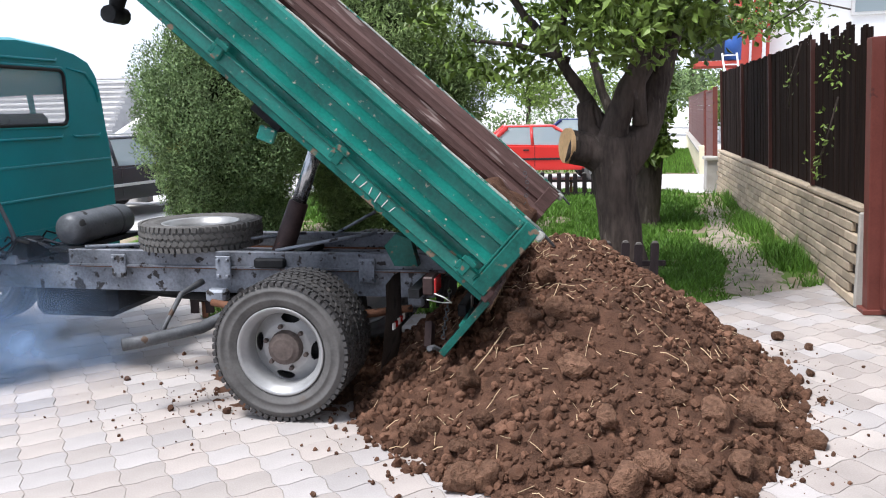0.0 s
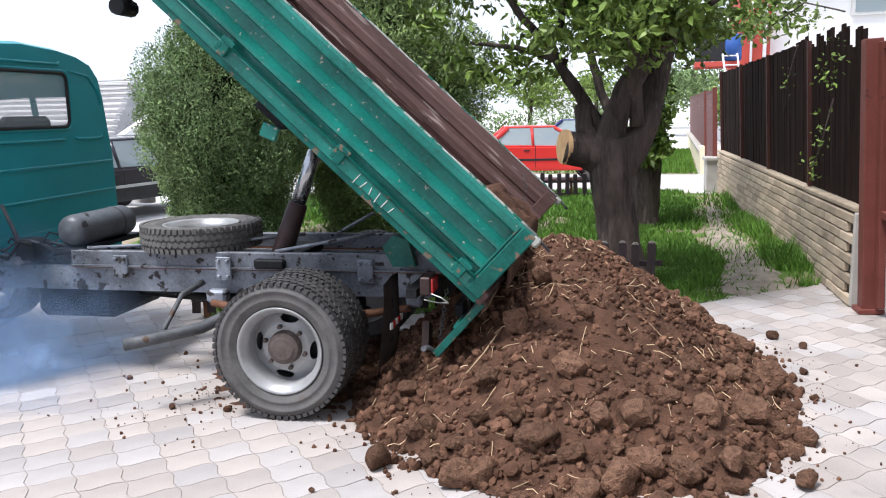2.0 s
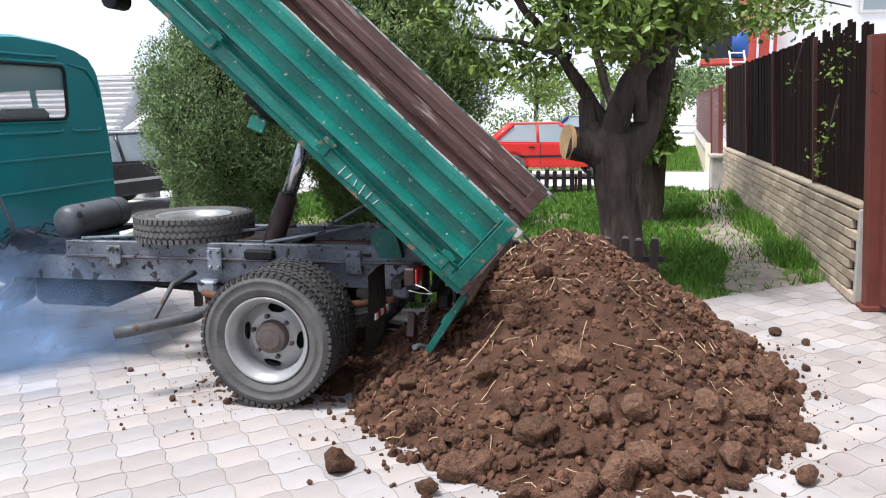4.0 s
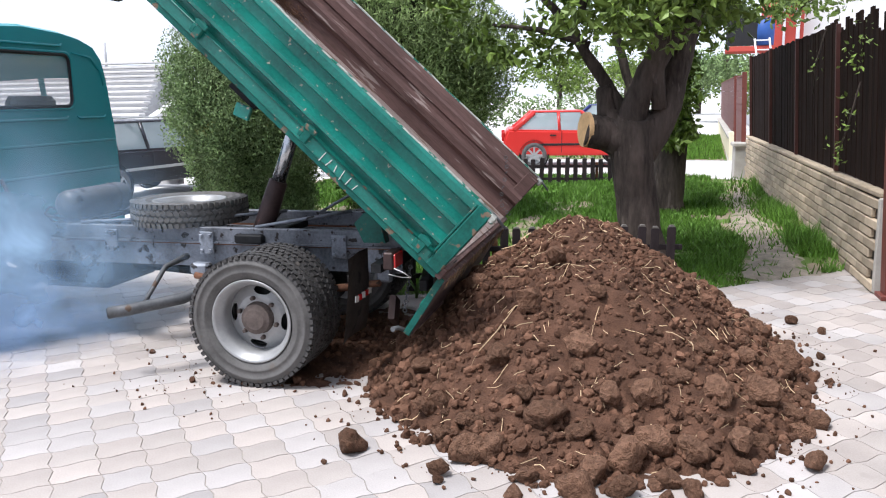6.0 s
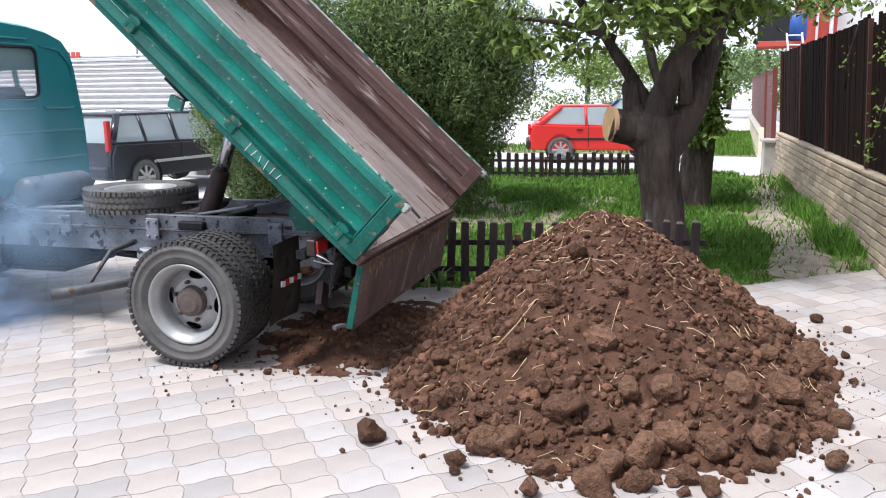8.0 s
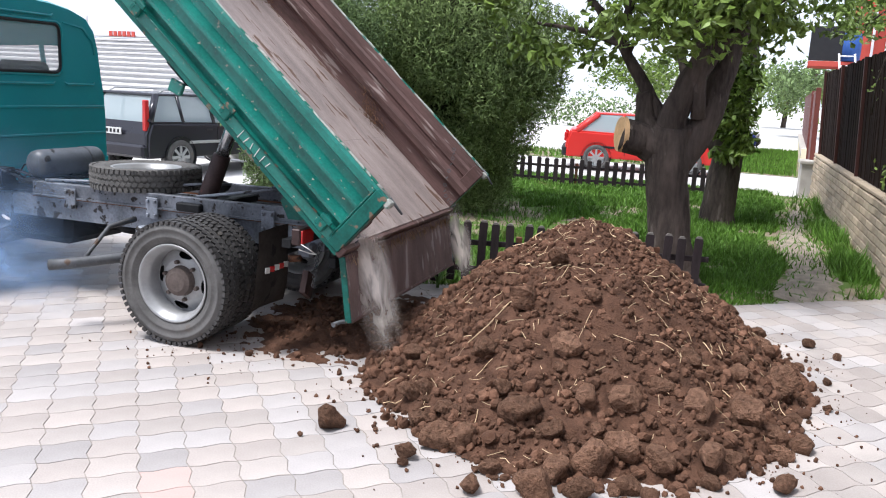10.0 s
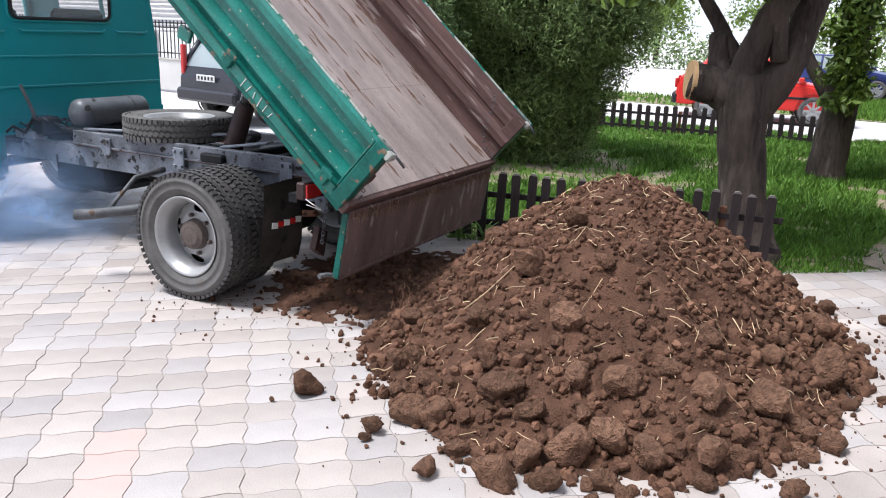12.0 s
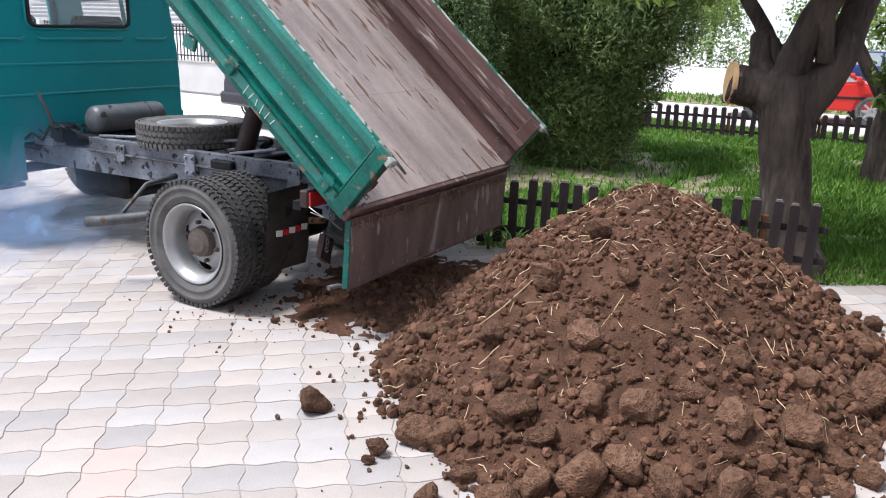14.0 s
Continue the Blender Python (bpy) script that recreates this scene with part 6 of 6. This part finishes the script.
# ---------------------------------------------------------------- pavers
def pavers():
    pave = bpy.data.objects["pavement"]
    A, B, turn = 0.208, 0.190, radians(44)
    n = 4
    def outline(gap):
        ha, hb = A / 2 - gap, B / 2 - gap
        pts = []
        for i in range(n):
            u = -1 + 2 * i / n
            pts.append((u * ha, -hb + 0.010 * math.sin(math.pi * u)))
        for i in range(n):
            u = -1 + 2 * i / n
            pts.append((ha + 0.010 * math.sin(math.pi * u), u * hb))
        for i in range(n):
            u = 1 - 2 * i / n
            pts.append((u * ha, hb + 0.010 * math.sin(math.pi * u)))
        for i in range(n):
            u = 1 - 2 * i / n
            pts.append((-ha + 0.010 * math.sin(math.pi * u), u * hb))
        return pts
    top, low = outline(0.0027), outline(0.0016)
    k = len(top)
    verts = [(x, y, 0.0) for x, y in top] + [(x, y, -0.006) for x, y in low] + [(x, y, -0.03) for x, y in low]
    faces = [list(range(k))] + [[i + k, (i + 1) % k + k, (i + 1) % k, i] for i in range(k)] + [[i + 2 * k, (i + 1) % k + 2 * k, (i + 1) % k + k, i + k] for i in range(k)]
    def paver_mesh(mat):
        me = bpy.data.meshes.new("paver")
        me.from_pydata(verts, [], faces)
        me.materials.append(M[mat])
        return me
    tones = [paver_mesh("paver"), paver_mesh("paver_warm"), paver_mesh("paver_cool")]
    red = paver_mesh("paver_red")
    V = np.array(verts)
    c, s = math.cos(turn), math.sin(turn)
    r = random.Random(55)
    single, rest = 0, [([], []) for _ in tones]
    i0, j0 = (0.421, 3.59)
    cells = []
    for i in range(-60, 50):
        for j in range(-50, 70):
            x = i0 + c * A * i - s * B * j
            y = j0 + s * A * i + c * B * j
            if -7.6 < x < 3.68 and 0.2 < y < min(9.6, lawn_edge(x)) + 0.03 * math.sin(x * 5):
                cells.append((math.hypot((x - 0.1) / 1.2, (y - 3.9)), i, j, x, y))
    cells.sort()
    for d, i, j, x, y in cells:
        z, tx, ty = r.uniform(-0.0012, 0.0012), r.uniform(-0.3, 0.3), r.uniform(-0.3, 0.3)
        m = pose(x, y, z - 0.001, tx, ty, 44)
        reds = (i == 0 and j in (0, -1, -2)) or (i, j) in ((-9, 14), (-12, 2), (6, -5), (-16, 9))
        if single < 300 or reds:
            share("paver", red if reds else tones[r.randrange(3)], pave, m)
            single += 1
        else:
            R = np.array(m.to_3x3())
            rest_v, rest_f = rest[r.randrange(3)]
            b = len(rest_v)
            rest_v.extend((V @ R.T + np.array(m.translation)).tolist())
            rest_f.extend([[q + b for q in f] for f in faces])
    for (rest_v, rest_f), tone in zip(rest, ("paver", "paver_warm", "paver_cool")):
        tagged(mesh("pavers", rest_v, rest_f, tone, pave, "pale wavy-edged concrete pavers"), "", "", "", "stuff")


pavers()


# ---------------------------------------------------------------- what moves
def motions():
    walk(truck, [(t, truck_pose(t)) for t, *_ in DRIVE])
    walk(bed, [(t, bed_pose(t)) for t, _ in LIFT])
    times = sorted({t for t, _ in SWING} | {t for t, _ in LIFT})
    walk(gate, [(t, gate_pose(t)) for t in times])
    # clods of the last load slide down the front of the heap
    for ob, m, t0 in slides:
        end = m.translation
        up = (Vector((1.30, 5.8, 0.0)) - Vector((end.x, end.y, 0))) * 0.62
        q = m.to_quaternion().to_matrix().to_4x4()
        p0 = Vector((end.x + up.x, end.y + up.y, 0))
        p0.z = heap_height(p0.x, p0.y) + 0.01
        mid = Vector((end.x + up.x * 0.45, end.y + up.y * 0.45, 0))
        mid.z = heap_height(mid.x, mid.y) + 0.04
        rows = [(0, Matrix.Translation(p0) @ q)]
        if t0 > 0.12:
            rows.append((t0, Matrix.Translation(p0 + Vector((0, 0, 0.001))) @ q))
        rows += [(t0 + 0.3, Matrix.Translation(mid) @ q @ pose(0, 0, 0, -55, 20, 0)), (t0 + 0.6, Matrix.Translation(end) @ q), (14, Matrix.Translation(end) @ q)]
        walk(ob, rows)
    # three clods roll off over the pavers
    def roll(ob, t0, t1, start, turn):
        q, end = ob.matrix_basis.to_quaternion().to_matrix().to_4x4(), ob.matrix_basis.translation.copy()
        rows = [(0, Matrix.Translation(start) @ q @ pose(0, 0, 0, 0, 0, 0))]
        if t0 > 0:
            rows.append((t0, Matrix.Translation(start) @ q))
        for k in range(1, 5):
            u = k / 4
            p = Vector(start).lerp(end, 1 - (1 - u) ** 1.5)
            p.z = max(p.z if u < 0.5 else end.z, heap_height(p.x, p.y) + 0.05, end.z)
            rows.append((t0 + (t1 - t0) * u, Matrix.Translation(p if k < 4 else end) @ pose(0, 0, 0, *[turn * (1 - u) * w for w in (0.6, 0.8, 0)]) @ q))
        rows.append((14, Matrix.Translation(end) @ q))
        walk(ob, rows)
    roll(rolled_a, 1.5, 2.4, (1.20, 5.0, heap_height(1.20, 5.0) + 0.06), 120)
    roll(rolled_b, 2.8, 3.9, (1.33, 4.78, heap_height(1.33, 4.78) + 0.05), 120)
    roll(rolled_c, 0.0, 0.5, (2.5, 5.1, 0.4), 80)
    # the rest of the load leaves the bed
    rows = []
    for t in (0, 1, 2, 2.7, 3.4):
        x = -0.47 - 0.02 * t
        rows.append((t, truck_pose(t) @ bed_pose(t) @ pose(x, 0, 0.145)))
    rest = pose(1.75, 6.4, 0.02, 0, 0, 182)
    rows += [(4.4, rest), (14, rest)]
    walk(load, rows)
    # trickles of dry soil
    for k, ob in enumerate(trickles):
        y = 0.76 if k < 6 else -0.86
        t0 = 10.1 + 0.14 * (k % 6)
        lay = [t for t, *_ in DRIVE if t < t0 - 0.3] + [t0 - 0.25]
        rows = [(t, truck_pose(t) @ bed_pose(t) @ pose(1.6 + 0.05 * k, y, 0.17, 0, 90, 0)) for t in lay if t < t0 - 0.2]
        lip = truck_pose(t0) @ bed_pose(t0) @ Vector((-0.50, y, 0.17))
        turn = pose(0, 0, 0, 0, 0, 184.3)
        for u, dz, dx in ((0.0, 0.0, 0.0), (0.12, -0.10, 0.07), (0.24, -0.34, 0.15), (0.36, -0.70, 0.22)):
            rows.append((t0 + u, Matrix.Translation(lip + Vector((dx, 0, dz))) @ turn))
        rows.append((14, Matrix.Translation(lip + Vector((0.22, 0, -0.72))) @ turn))
        walk(ob, rows)
    # exhaust smoke hangs and drifts by the pipe
    for ob, (x, y, z, w, h, d) in zip(puffs, SMOKE):
        rows = []
        for k in range(0, 15):
            t = float(k)
            q = truck_pose(t) @ Vector((x + d * math.sin(0.9 * t + 9 * d), y + 0.5 * d * math.sin(0.7 * t + 3), z + 0.4 * d * math.sin(1.1 * t + 20 * d)))
            rows.append((t, Matrix.Translation(q) @ pose(0, 0, 0, 0, 12 * math.sin(0.5 * t + 30 * d), 20)))
        walk(ob, rows)
    for k, ob in enumerate(cloud_puff):
        rows = [(0, pose(-2.6 - 0.3 * k, 5.3, -0.75, 0, 0, 18)), (4.5, pose(-2.3, 5.3, -0.1, 0, 0, 18)), (6.5, pose(-1.8 - 0.5 * k, 5.2, 0.95 + 0.3 * k, 0, 15, 18)), (7.5, pose(-2.1 - 0.5 * k, 5.2, 1.10 + 0.2 * k, 0, 25, 18)),
                (9.5, pose(-4.6, 5.4, 1.0, 0, 40, 18)), (14, pose(-8.0, 6.5, 1.5, 0, 60, 18))]
        walk(ob, rows)
    for ob, y, dx in ((dust_near, 0.76, 0.12), (dust_far, -0.88, 0.08)):
        lip = truck_pose(10.5) @ bed_pose(10.5) @ Vector((-0.50, y, 0.15))
        rows = [(t, truck_pose(t) @ bed_pose(t) @ pose(1.2, 0, 0.05, 0, 90, 0)) for t in (0, 2.5, 5, 6.5, 7, 7.5, 8, 9.6)]
        rows += [(10.0, Matrix.Translation(lip + Vector((0.05, 0, -0.20))) @ pose(0, 0, 0, 0, -14, 25)), (10.8, Matrix.Translation(lip + Vector((dx, 0, -0.34))) @ pose(0, 0, 0, 0, -14, 25)),
                 (11.2, Matrix.Translation(lip + Vector((dx + 0.1, 0, -0.9))) @ pose(0, 0, 0, 0, -14, 25)), (14, Matrix.Translation(lip + Vector((dx + 0.1, 0, -1.3))) @ pose(0, 0, 0, 0, -14, 25))]
        walk(ob, rows)


motions()
